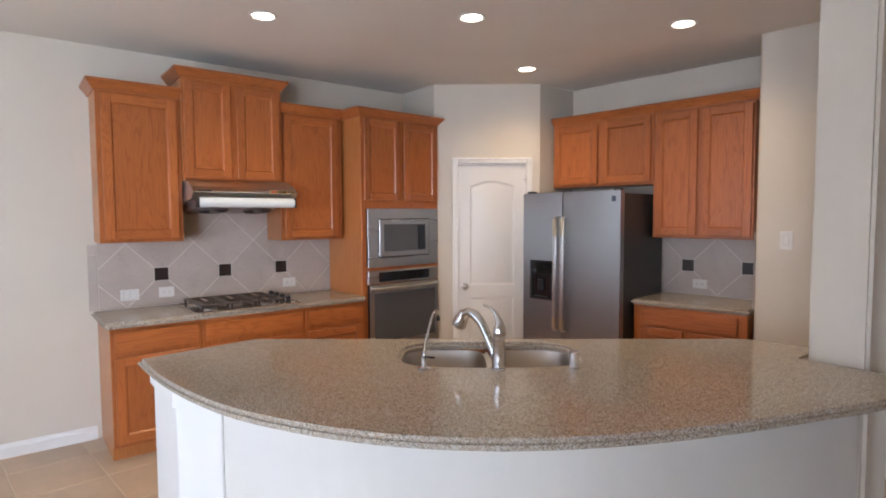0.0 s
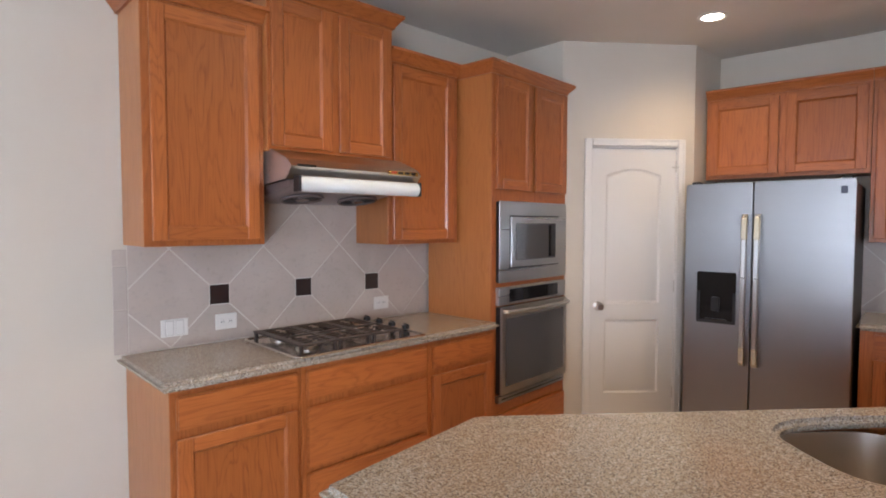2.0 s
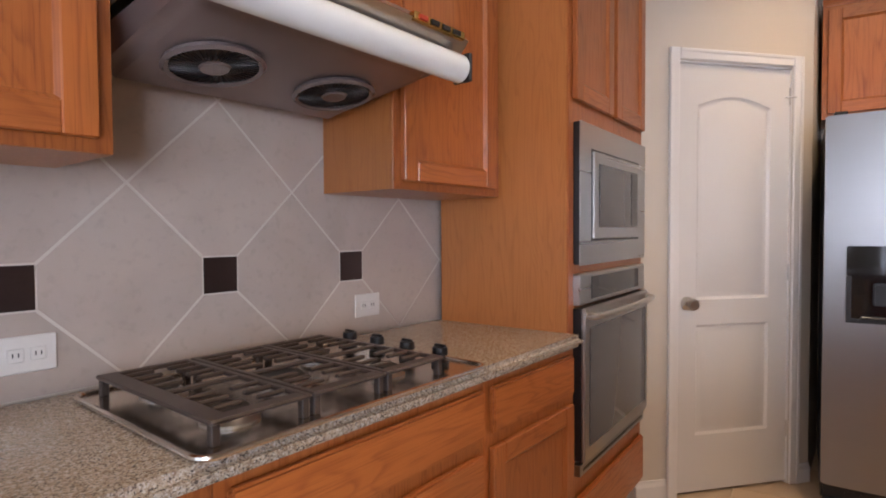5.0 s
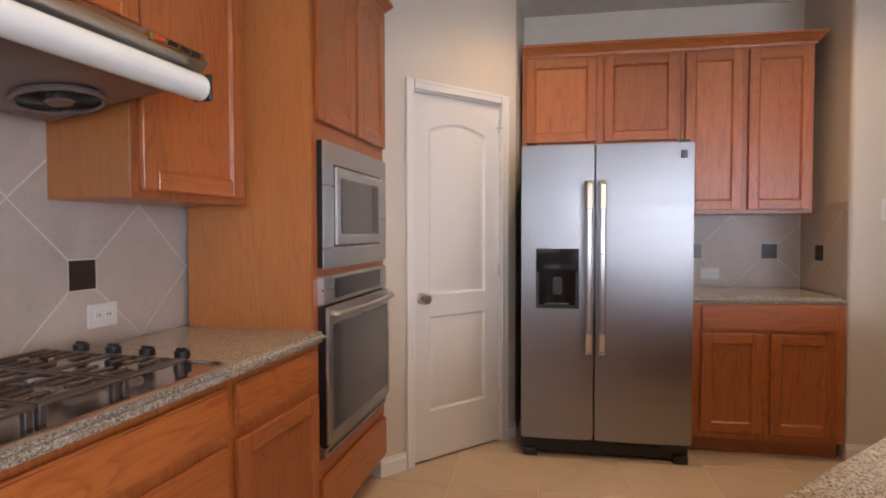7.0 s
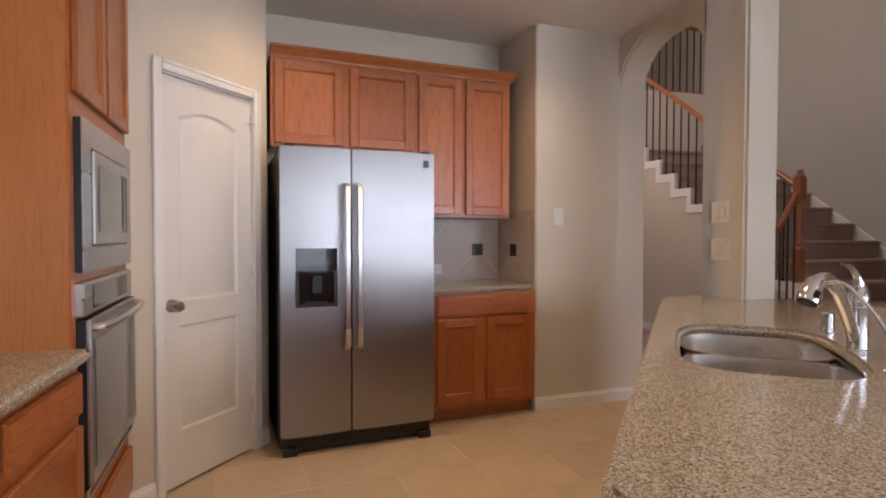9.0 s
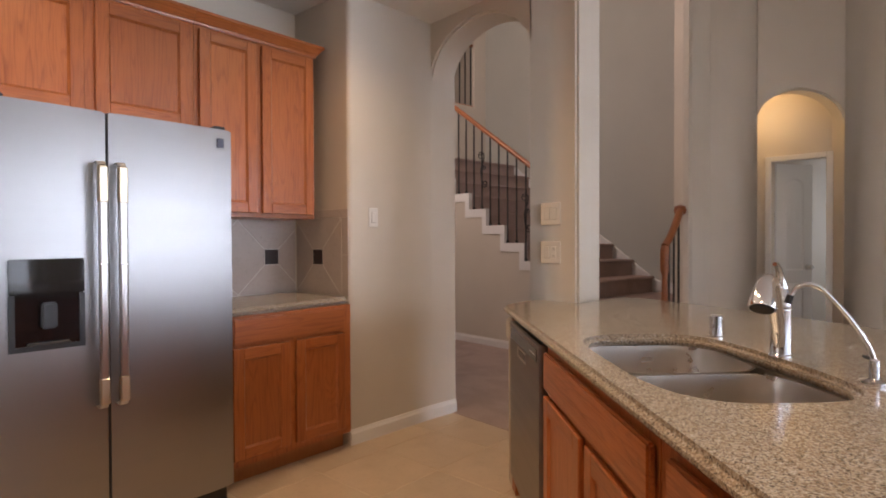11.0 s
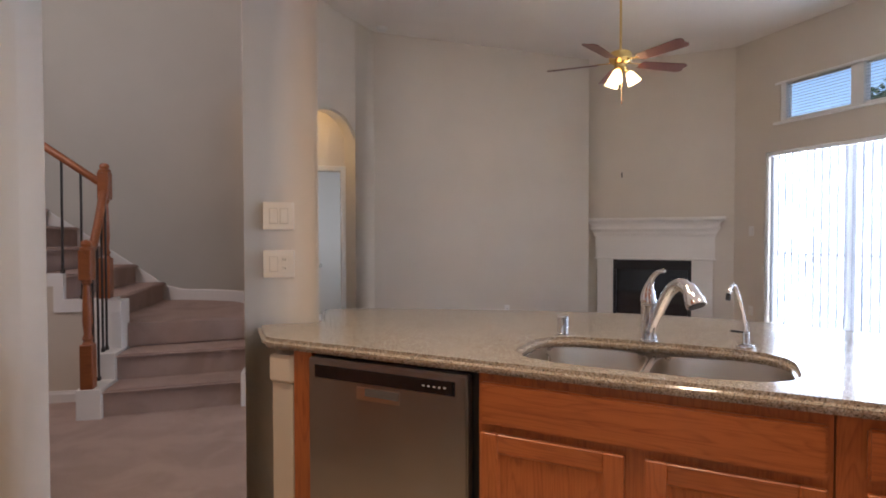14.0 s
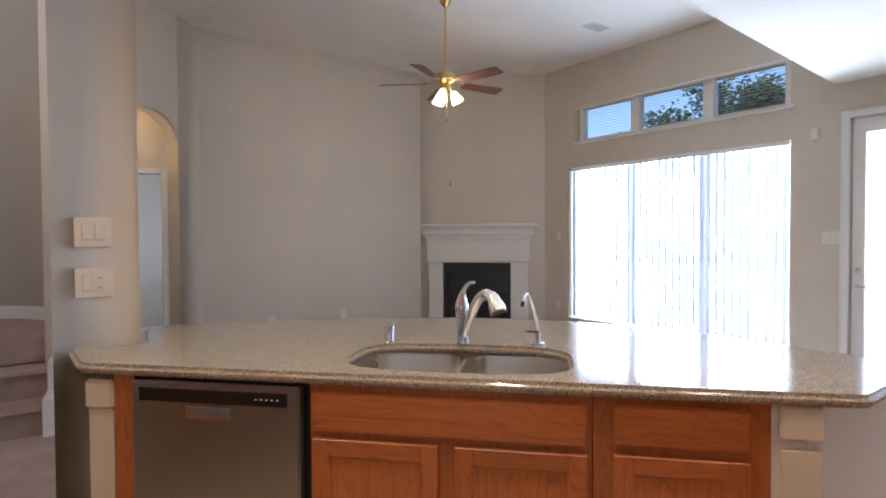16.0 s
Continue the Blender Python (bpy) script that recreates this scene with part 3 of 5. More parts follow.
# right-hand cabinets and those above the fridge: frame RGT, back face at y = 0
DR = 0.30
RW = RGT @ pose(0, -DR - 0.01, 0)
wall_cabinet(RW @ pose(0.01, 0, 0), 0.965, 0.305, 1.825, 2.405, [(0.024, 0.461), (0.506, 0.945)], "short oak wall cabinet with two doors above the fridge", (False, False))
wall_cabinet(RW @ pose(0.977, 0, 0), 0.748, 0.305, 1.39, 2.405, [(0.023, 0.349), (0.384, 0.735)], "oak wall cabinet with two tall doors above the small counter", (False, True))
rb = thing("base_cabinet", RGT @ pose(0.965, -0.585, 0), "oak base cabinet with a wide drawer above two doors", "cabinet")
carcass(0.82, 0.58, 0, 0.873, rb, 0.1, side=OAK_SIDE)
part("face_frame", box(0.001, 0.819, -0.004, 0, 0.102, 0.871), OAK_Z, rb)
drawer_front(0.066, 0.763, 0.727, 0.858, -0.005, rb)
door_mesh("door", 0.066, 0.392, 0.14, 0.708, -0.005, rb)
door_mesh("door", 0.432, 0.766, 0.14, 0.708, -0.005, rb)

# ---- worktops ----
T0, T1 = 0.875, 0.915


def worktop(name, pts, label, holes=()):
    b = bmesh.new()
    ring = [b.verts.new((x, y, T1)) for x, y in pts]
    edges = [b.edges.new((ring[i], ring[(i + 1) % len(ring)])) for i in range(len(ring))]
    for h in holes:
        hr = [b.verts.new((x, y, T1)) for x, y in h]
        edges += [b.edges.new((hr[i], hr[(i + 1) % len(hr)])) for i in range(len(hr))]
    bmesh.ops.triangle_fill(b, edges=edges, use_beauty=True, use_dissolve=False)
    geo = bmesh.ops.extrude_face_region(b, geom=b.faces[:])
    for v in [g for g in geo["geom"] if isinstance(g, bmesh.types.BMVert)]:
        v.co.z = T0
    bmesh.ops.recalc_face_normals(b, faces=b.faces)
    sharp = [e for e in b.edges if len(e.link_faces) == 2 and e.calc_face_angle(0) > 0.9 and abs(e.verts[0].co.z - e.verts[1].co.z) < 1e-5]
    bmesh.ops.bevel(b, geom=sharp, offset=0.016, segments=5, affect="EDGES")
    ob = link(name, b, GRANITE, smooth=True)
    return tagged(ob, label, "countertop")


worktop("countertop", rounded([(1.127, WALL_N - 0.012), (1.127, 4.462), (3.008, 4.462), (3.008, WALL_N - 0.012)], [0, 0.02, 0.02, 0]), "speckled granite countertop on the cooktop cabinets")
worktop("countertop", [on(RGT, 0.95, -0.012), on(RGT, 0.95, -0.625), (4.664, 2.157), (KC[0] - 0.012, KC[1] + 0.012)], "short granite countertop between fridge and side wall")


def ip(x, y):
    return on(ISL, x, y)


def ellipse_hole(cx, cy, w, h, p=3.2, n=28):
    out = []
    for i in range(n):
        a = 2 * math.pi * i / n
        c, s = math.cos(a), math.sin(a)
        out.append((cx + w / 2 * math.copysign(abs(c) ** (2 / p), c), cy + h / 2 * math.copysign(abs(s) ** (2 / p), s)))
    return out


hole = ellipse_hole(1.381, 0.335, 0.82, 0.465, 3.6, 48)
# kitchen side straight, then the end, then the curved bar
bar = smooth_path([(1.135, 3.39, 0), (1.15, 2.95, 0), (1.23, 2.50, 0), (1.37, 2.16, 0), (1.543, 1.89, 0), (1.743, 1.68, 0), (1.942, 1.528, 0), (2.173, 1.394, 0), (2.446, 1.268, 0), (2.777, 1.141, 0), (3.08, 1.034, 0), (3.38, 0.96, 0)], 4)
outline = [ip(0.0, 0.0), ip(2.52, 0.0), (1.72, 3.47)] + [(p.x, p.y) for p in bar] + [(3.515, 1.0), (3.515, 1.445), (3.80, 1.445)]
outline = rounded(outline, [0.05, 0.04, 0.03] + [0] * len(bar))
worktop("island_countertop", outline, "curved speckled granite bar countertop with an undermount sink", [[ip(x, y) for x, y in hole]])

# ---- island ----
isl = thing("island", ISL, "white-painted island base with a curved wall under the bar", "kitchen island")
# pony wall under the bar, following it
face = [(p.x, p.y) for p in smooth_path([(1.20, 3.36, 0), (1.24, 3.0, 0), (1.40, 2.66, 0), (1.62, 2.30, 0), (1.86, 2.03, 0), (2.12, 1.80, 0), (2.42, 1.62, 0), (2.78, 1.46, 0), (3.15, 1.32, 0), (3.50, 1.22, 0)], 4)]
inv = ISL.inverted()


def loc(p):
    v = inv @ Vector((p[0], p[1], 0))
    return (v.x, v.y)


body = [loc(p) for p in face] + [loc((3.50, 1.42)), loc(ip(0.10, 0.10)), (0.42, 0.62), (2.37, 0.60), (2.37, 0.035), (2.47, 0.035)]
part("pony_wall", prism(body, 0, 0.872), paint("island_paint", (0.66, 0.63, 0.58), 0.55), isl, "smooth painted half wall")
# end pilaster with a cap under the counter
bm = box(2.395, 2.505, 0.02, 0.14, 0.0, 0.74, 0.003)
box(2.389, 2.511, 0.013, 0.148, 0.77, 0.872, 0.008, bm=bm)
part("end_post", bm, WALL, isl)
bm = box(0.02, 0.125, 0.03, 0.12, 0.0, 0.74, 0.003)
box(0.008, 0.130, 0.018, 0.13, 0.74, 0.85, 0.012, bm=bm)
part("end_post", bm, WALL, isl)
bm = prism(rounded([loc((1.195, 3.36)), loc((1.195, 2.93)), loc((1.33, 2.77)), loc((1.43, 2.86))], [0.01] * 4), 0, 0.80)
prism([loc((1.18, 3.36)), loc((1.18, 2.92)), loc((1.325, 2.75)), loc((1.44, 2.86))], 0.80, 0.872, bm)
part("corner_post", bm, DOORWHITE, isl)

sb = thing("sink_cabinet", ISL @ pose(0.905, 0.035, 0), "oak sink cabinet with a long drawer front and two doors", "cabinet")
carcass(0.945, 0.54, 0, 0.66, sb, 0.1, side=OAK_SIDE)
part("face_frame", box(0.001, 0.944, -0.004, 0.018, 0.102, 0.871), OAK_Z, sb)
drawer_front(0.012, 0.93, 0.712, 0.848, -0.005, sb)
door_mesh("door", 0.012, 0.452, 0.125, 0.688, -0.005, sb)
door_mesh("door", 0.508, 0.93, 0.125, 0.688, -0.005, sb)
eb = thing("base_cabinet", ISL @ pose(1.853, 0.035, 0), "oak island end cabinet with one drawer above a door", "cabinet")
carcass(0.515, 0.54, 0, 0.873, eb, 0.1, side=OAK_SIDE)
part("face_frame", box(0.001, 0.514, -0.004, 0, 0.102, 0.871), OAK_Z, eb)
drawer_front(0.06, 0.455, 0.725, 0.852, -0.005, eb)
door_mesh("door", 0.06, 0.455, 0.125, 0.695, -0.005, eb)
fill = tagged(link("filler_panel", box(0.132, 0.219, 0.03, 0.09, 0.0, 0.872), OAK_Z), "oak filler strip beside the dishwasher", "panel")
fill.matrix_world = ISL

dw = thing("dishwasher", ISL @ pose(0.212, 0.03, 0), "stainless steel dishwasher with a black control strip", "dishwasher")
part("tub", box(0.009, 0.69, 0.02, 0.55, 0.10, 0.868), BLACK, dw)
bm = box(0.012, 0.664, -0.025, 0.018, 0.115, 0.862, 0.006, 2)
part("door", bm, FRIDGESTEEL, dw)
part("control_strip", box(0.044, 0.62, -0.028, -0.0245, 0.79, 0.838, 0.001), BLACKGLASS, dw)
part("handle", box(0.232, 0.412, -0.030, -0.0245, 0.732, 0.780, 0.003, 2), NICKEL, dw)
# flat patch on the handle; its dark grey stands for the hollow's shade
part("handle_pocket", box(0.27, 0.410, -0.0312, -0.0295, 0.748, 0.776), mat("pocket_shade_grey", (0.12, 0.11, 0.11), 0.5), dw)
for i in range(5):
    part("indicator", box(0.50 + i * 0.02, 0.508 + i * 0.02, -0.0290, -0.028, 0.812, 0.816), PLATE, dw)
part("kick_plate", box(0.012, 0.688, 0.05, 0.06, 0.0, 0.10), BLACK, dw)

# ---- sink ----
sink = thing("sink", ISL, "double-bowl stainless steel undermount sink", "sink")


def bowl(cx, cy, w, h, depth):
    b = bmesh.new()
    rings = []
    for s, z in ((1.03, T0 - 0.001), (1.0, T0 - 0.001), (0.985, T0 - 0.03), (0.97, T0 - depth + 0.05), (0.93, T0 - depth + 0.015), (0.8, T0 - depth), (0.16, T0 - depth - 0.004)):
        rings.append([b.verts.new((x, y, z)) for x, y in ellipse_hole(cx, cy, w * s, h * s, 4.2, 36)])
    for a, c in zip(rings, rings[1:]):
        for i in range(36):
            b.faces.new((a[i], a[(i + 1) % 36], c[(i + 1) % 36], c[i]))
    b.faces.new(rings[-1])
    ob = part("bowl", b, BASIN, sink, smooth=True)
    part("drain", lathe([(0.001, 0), (0.042, 0), (0.045, 0.003), (0.03, 0.006), (0.001, 0.004)], 20, at=(cx, cy, T0 - depth - 0.002)), CHROME, sink)


bowl(1.165, 0.335, 0.40, 0.455, 0.17)
bowl(1.595, 0.335, 0.405, 0.455, 0.20)
part("divider", box(1.368, 1.392, 0.115, 0.555, T0 - 0.04, T0 - 0.004, 0.007, 3), BASIN, sink, smooth=True)
part("rim", box(0.985, 1.78, 0.566, 0.575, T0 - 0.012, T0 - 0.002), BASIN, sink)

FX, FYY = 1.352, 0.605
fau = thing("faucet", ISL @ pose(FX, FYY, T1, 0, 0, 46), "tall chrome pull-out kitchen faucet with a lever handle", "faucet")
part("body", lathe([(0.032, 0), (0.032, 0.004), (0.029, 0.008), (0.0285, 0.05), (0.027, 0.125), (0.0285, 0.130), (0.0285, 0.136), (0.026, 0.139)], 28), CHROME, fau, smooth=True)
pts = smooth_path([(0, -0.012, 0.03), (0, -0.036, 0.08), (0, -0.075, 0.15), (0, -0.11, 0.197), (0, -0.15, 0.222), (0, -0.185, 0.220), (0, -0.212, 0.198)], 6)
part("spout", tube(pts, 0.018, 18, radii=[0.0165 + 0.006 * min(1.0, (i / len(pts)) * 1.3) for i in range(len(pts))]), CHROME, fau, smooth=True)
part("spray_head", lathe([(0.033, 0), (0.034, 0.008), (0.031, 0.03), (0.025, 0.055), (0.021, 0.075)], 24, m=Matrix.Rotation(radians(-30), 4, "X"), at=(0, -0.238, 0.158)), CHROME, fau, smooth=True)
part("spray_face", lathe([(0.001, -0.002), (0.028, -0.002), (0.028, 0.001), (0.001, 0.001)], 20, m=Matrix.Rotation(radians(-30), 4, "X"), at=(0, -0.238, 0.158)), BLACK, fau)
lv = smooth_path([(0, 0.0, 0.138), (0, 0.003, 0.165), (0, 0.002, 0.195), (0, -0.008, 0.222), (0, -0.026, 0.246), (0, -0.055, 0.264), (0, -0.085, 0.268)], 5)
part("lever", tube(lv, 0.012, 16, radii=[0.026, 0.0275, 0.028, 0.0285, 0.0285, 0.028, 0.027, 0.0255, 0.024, 0.022, 0.020, 0.018, 0.0165, 0.015, 0.0135, 0.012] + [0.011 - 0.0004 * i for i in range(len(lv) - 16)]), CHROME, fau, smooth=True)
sp = thing("soap_dispenser", ISL @ pose(1.028, 0.592, T1), "small chrome air gap cap on the granite", "air gap")
part("body", lathe([(0.027, 0), (0.027, 0.004), (0.022, 0.006), (0.022, 0.072), (0.019, 0.076), (0.004, 0.077)], 20), CHROME, sp, smooth=True)
fi = thing("filter_tap", ISL @ pose(1.674, 0.612, T1, 0, 0, -19), "slim chrome filtered-water tap with a gooseneck", "tap")
part("base", lathe([(0.03, 0), (0.03, 0.008), (0.012, 0.014), (0.011, 0.055), (0.006, 0.06)], 20), CHROME, fi, smooth=True)
part("neck", tube(smooth_path([(0, 0, 0.05), (0, -0.01, 0.085), (0, -0.045, 0.145), (0, -0.095, 0.208), (0, -0.125, 0.228), (0, -0.155, 0.224), (0, -0.172, 0.2)], 6), 0.0058, 12), CHROME, fi, smooth=True)
part("outlet", tube([(0, -0.171, 0.203), (0, -0.178, 0.183)], 0.008, 10), BLACK, fi, smooth=True)
part("lever", box(-0.05, -0.004, -0.006, 0.006, 0.052, 0.059, 0.002), BLACK, fi)

# ---- fridge ----
fr = thing("refrigerator", RGT @ pose(0.018, -0.785, 0), "side-by-side stainless steel refrigerator with black sides and a door dispenser", "refrigerator")
part("cabinet", box(0.0, 0.92, 0.075, 0.74, 0.03, 1.745, 0.004), FRIDGESIDE, fr)


def fridge_door(x0, x1):
    b = bmesh.new()
    n = 10
    low, top = [], []
    for i in range(n + 1):
        x = x0 + (x1 - x0) * i / n
        y = 0.006 * (2 * i / n - 1) ** 2
        low.append((x, y)), top.append((x, y))
    pts = [(x, y) for x, y in low] + [(x1, 0.07), (x0, 0.07)]
    prism(pts, 0.115, 1.765, b, 0.006, 2)
    return b


part("door", fridge_door(0.0, 0.398), FRIDGESTEEL, fr, smooth=True)
part("door", fridge_door(0.408, 0.92), FRIDGESTEEL, fr, smooth=True)
for hx in (0.368, 0.438):
    pts = smooth_path([(hx, -0.002, 1.56), (hx, -0.052, 1.54), (hx, -0.06, 1.30), (hx, -0.062, 1.08), (hx, -0.06, 0.86), (hx, -0.052, 0.63), (hx, -0.002, 0.61)], 5)
    b = bmesh.new()
    sec = [[b.verts.new((x + sx * 0.0155, y + sy * 0.008, z)) for sx, sy in ((-1, -0.4), (-0.6, -1), (0.6, -1), (1, -0.4), (1, 1), (-1, 1))] for x, y, z in pts]
    for p, q in zip(sec, sec[1:]):
        for i in range(6):
            b.faces.new((p[i], p[(i + 1) % 6], q[(i + 1) % 6], q[i]))
    b.faces.new(sec[0]), b.faces.new(sec[-1][::-1])
    bmesh.ops.recalc_face_normals(b, faces=b.faces[:])
    hb = part("handle", b, LIGHTSTEEL, fr)
    for z, h in ((1.475, 0.07), (0.675, 0.05)):
        part("end_band", box(hx - 0.0165, hx + 0.0165, -0.071, -0.044, z - h, z + h, 0.004), mat("pale_gold", (0.62, 0.54, 0.40), 0.35, 1.0), hb)
dp = new("dispenser")
dp.parent = fr
bm = box(0.082, 0.318, -0.008, 0.002, 1.06, 1.19, 0.004, 2)
part("control_panel", bm, BLACKGLASS, dp)
bm = box(0.082, 0.10, -0.008, 0.003, 0.855, 1.06)
box(0.30, 0.318, -0.008, 0.003, 0.855, 1.06, bm=bm)
box(0.10, 0.30, -0.008, 0.003, 0.855, 0.873, bm=bm)
part("surround", bm, BLACK, dp)
part("recess", box(0.10, 0.30, -0.002, 0.003, 0.873, 1.06), BLACKGLASS, dp)
part("paddle", box(0.175, 0.225, -0.03, -0.003, 0.935, 1.03, 0.006, 2), BLACK, dp)
part("drip_tray", box(0.135, 0.265, -0.028, -0.002, 0.873, 0.885, 0.003), BLACK, dp)
part("badge", box(0.85, 0.882, -0.0025, 0.006, 1.68, 1.722, 0.001), mat("badge_blue", (0.05, 0.06, 0.10), 0.4), fr)
for hx in (0.03, 0.85):
    part("hinge_cover", box(hx, hx + 0.05, 0.02, 0.09, 1.7655, 1.782, 0.004), BLACK, fr)
bm = box(0.01, 0.91, 0.05, 0.08, 0.02, 0.105, 0.004)
for i in range(12):
    box(0.09 + i * 0.058, 0.13 + i * 0.058, 0.044, 0.05, 0.045, 0.085, bm=bm)
part("grille", bm, BLACK, fr)
for hx in (0.012, 0.83):
    part("foot", box(hx, hx + 0.08, 0.02, 0.07, 0.0, 0.045, 0.006), BLACK, fr)

# ---- built-in microwave and wall oven ----
mw = thing("microwave", TALL @ pose(0.045, 0.014, 0) @ Matrix.Diagonal((1.05, 1, 1, 1)), "built-in stainless steel microwave with a dark window", "microwave")
part("trim_frame", box(0.0, 0.725, -0.044, -0.040, 1.143, 1.64, 0.0015), LIGHTSTEEL, mw)
part("case", box(0.003, 0.722, -0.0398, -0.001, 1.146, 1.637), BLACK, mw)
part("door", box(0.105, 0.62, -0.054, -0.0435, 1.235, 1.545, 0.003), LIGHTSTEEL, mw)
part("door_gap", box(0.096, 0.629, -0.0455, -0.0438, 1.226, 1.554), BLACK, mw)
part("window", box(0.145, 0.58, -0.0575, -0.0535, 1.275, 1.505, 0.002), GREYGLASS, mw)
part("keypad", box(0.495, 0.573, -0.0595, -0.0570, 1.285, 1.495), BLACKGLASS, mw)
ov = thing("wall_oven", TALL @ pose(0.045, 0.014, 0) @ Matrix.Diagonal((1.05, 1, 1, 1)), "built-in stainless steel wall oven with a long bar handle", "oven")
part("control_panel", box(0.0, 0.725, -0.044, -0.001, 1.004, 1.113, 0.004), LIGHTSTEEL, ov)
part("display", box(0.10, 0.625, -0.047, -0.0435, 1.02, 1.1), BLACKGLASS, ov)
part("door", box(0.005, 0.72, -0.06, -0.046, 0.455, 0.996, 0.005, 2), LIGHTSTEEL, ov)
part("door_body", box(0.008, 0.717, -0.0458, -0.002, 0.458, 0.993), BLACK, ov)
part("window", box(0.045, 0.68, -0.0635, -0.0595, 0.505, 0.925, 0.002), GREYGLASS, ov)
part("vent", box(0.005, 0.72, -0.044, -0.001, 0.405, 0.445, 0.002), STEEL, ov)
part("vent_slot", box(0.03, 0.69, -0.0455, -0.0435, 0.42, 0.43), BLACK, ov)
pts = smooth_path([(0.03, -0.06, 0.968), (0.045, -0.092, 0.968), (0.2, -0.106, 0.968), (0.362, -0.11, 0.968), (0.525, -0.106, 0.968), (0.68, -0.092, 0.968), (0.695, -0.06, 0.968)], 5)
part("handle", tube(pts, 0.012, 12), LIGHTSTEEL, ov, smooth=True)

# ---- cooktop ----
TRAYSTEEL = mat("tray_steel", (0.66, 0.60, 0.53), 0.2, 1.0)
ct = thing("cooktop", pose(1.675, 4.465, T1), "five-burner stainless gas cooktop with black cast-iron grates", "cooktop")
rc = []
for cx, cy, a0 in ((0.725, 0.505, 0), (0.03, 0.505, 90), (0.03, 0.03, 180), (0.725, 0.03, 270)):
    rc += [(cx + 0.03 * math.cos(radians(a0 + 15 * k)), cy + 0.03 * math.sin(radians(a0 + 15 * k))) for k in range(7)]
part("tray", prism(rc, 0.001, 0.005), TRAYSTEEL, ct)
part("rim", tube([(x, y, 0.006) for x, y in rc + rc[:2]], 0.006, 8), TRAYSTEEL, ct, smooth=True)
for bx, by, r in ((0.13, 0.14, 0.04), (0.13, 0.40, 0.034), (0.33, 0.27, 0.055), (0.53, 0.14, 0.034), (0.53, 0.40, 0.04)):
    bn = new("burner")
    bn.parent = ct
    part("base", lathe([(r + 0.014, 0.0045), (r + 0.014, 0.010), (r, 0.018), (r * 0.9, 0.022)], 20, at=(bx, by, 0)), NICKEL, bn, smooth=True)
    part("cap", lathe([(r * 0.9, 0.022), (r * 0.95, 0.026), (r * 0.85, 0.031), (0.001, 0.032)], 20, at=(bx, by, 0)), IRON, bn, smooth=True)


def grate(x0, x1, first=False):
    """A flat cast grate: broad frame, cross bar and fingers that run along x."""
    b = bmesh.new()
    y0, y1, z0, z1 = 0.035, 0.505, 0.040, 0.049
    box(x0, x0 + (0.042 if first else 0.016), y0, y1, z0, z1, 0.003, bm=b)
    box(x1 - 0.016, x1, y0, y1, z0, z1, 0.003, bm=b)
    for y, w in ((y0, 0.034), (y1 - 0.02, 0.02), ((y0 + y1) / 2 - 0.01, 0.02)):
        box(x0 + 0.01, x1 - 0.01, y, y + w, z0 + 0.0005, z1 - 0.0005, 0.003, bm=b)
    a, c = x0 + (0.042 if first else 0.016), x1 - 0.016
    for y in (0.105, 0.15, 0.195, 0.325, 0.37, 0.415, 0.455):
        box(a - 0.004, a + (c - a) * 0.40, y - 0.006, y + 0.006, z0 + 0.001, z1 + 0.001, 0.003, bm=b)
        box(a + (c - a) * 0.60, c + 0.004, y - 0.006, y + 0.006, z0 + 0.001, z1 + 0.001, 0.003, bm=b)
    for x in (x0 + 0.012, x1 - 0.012):
        for y in (y0 + 0.012, y1 - 0.012):
            box(x - 0.008, x + 0.008, y - 0.008, y + 0.008, 0.0045, z0 + 0.002, 0.002, bm=b)
    return part("grate", b, GRATE, ct)


grate(0.035, 0.235, True), grate(0.238, 0.430), grate(0.433, 0.628)
for i in range(4):
    kb = lathe([(0.023, 0), (0.023, 0.01), (0.012, 0.014), (0.012, 0.024), (0.021, 0.028), (0.020, 0.048), (0.001, 0.05)], 18, at=(0.69, 0.10 + i * 0.115, 0.005))
    box(0.686, 0.694, 0.082 + i * 0.115, 0.118 + i * 0.115, 0.05, 0.06, 0.002, bm=kb)
    part("knob", kb, BLACK, ct, smooth=True)

# ---- range hood ----
hd = thing("range_hood", pose(1.69, 4.51, 0), "under-cabinet stainless range hood with a frosted pull-out visor and two fans", "range hood")
HW = 0.75
prof = [(0.565, 1.66), (0.07, 1.70), (0.045, 1.72), (0.015, 1.755), (0.06, 1.79), (0.20, 1.843), (0.565, 1.843)]
b = bmesh.new()
a = [b.verts.new((0, y, z)) for y, z in prof]
c = [b.verts.new((HW, y, z)) for y, z in prof]
for i in range(1, len(prof)):
    b.faces.new((a[i], a[(i + 1) % len(prof)], c[(i + 1) % len(prof)], c[i]))
b.faces.new(a), b.faces.new(c[::-1])
part("shell", b, LIGHTSTEEL, hd)
INLET = mat("smoky_inlet_plastic", (0.16, 0.13, 0.125), 0.12)
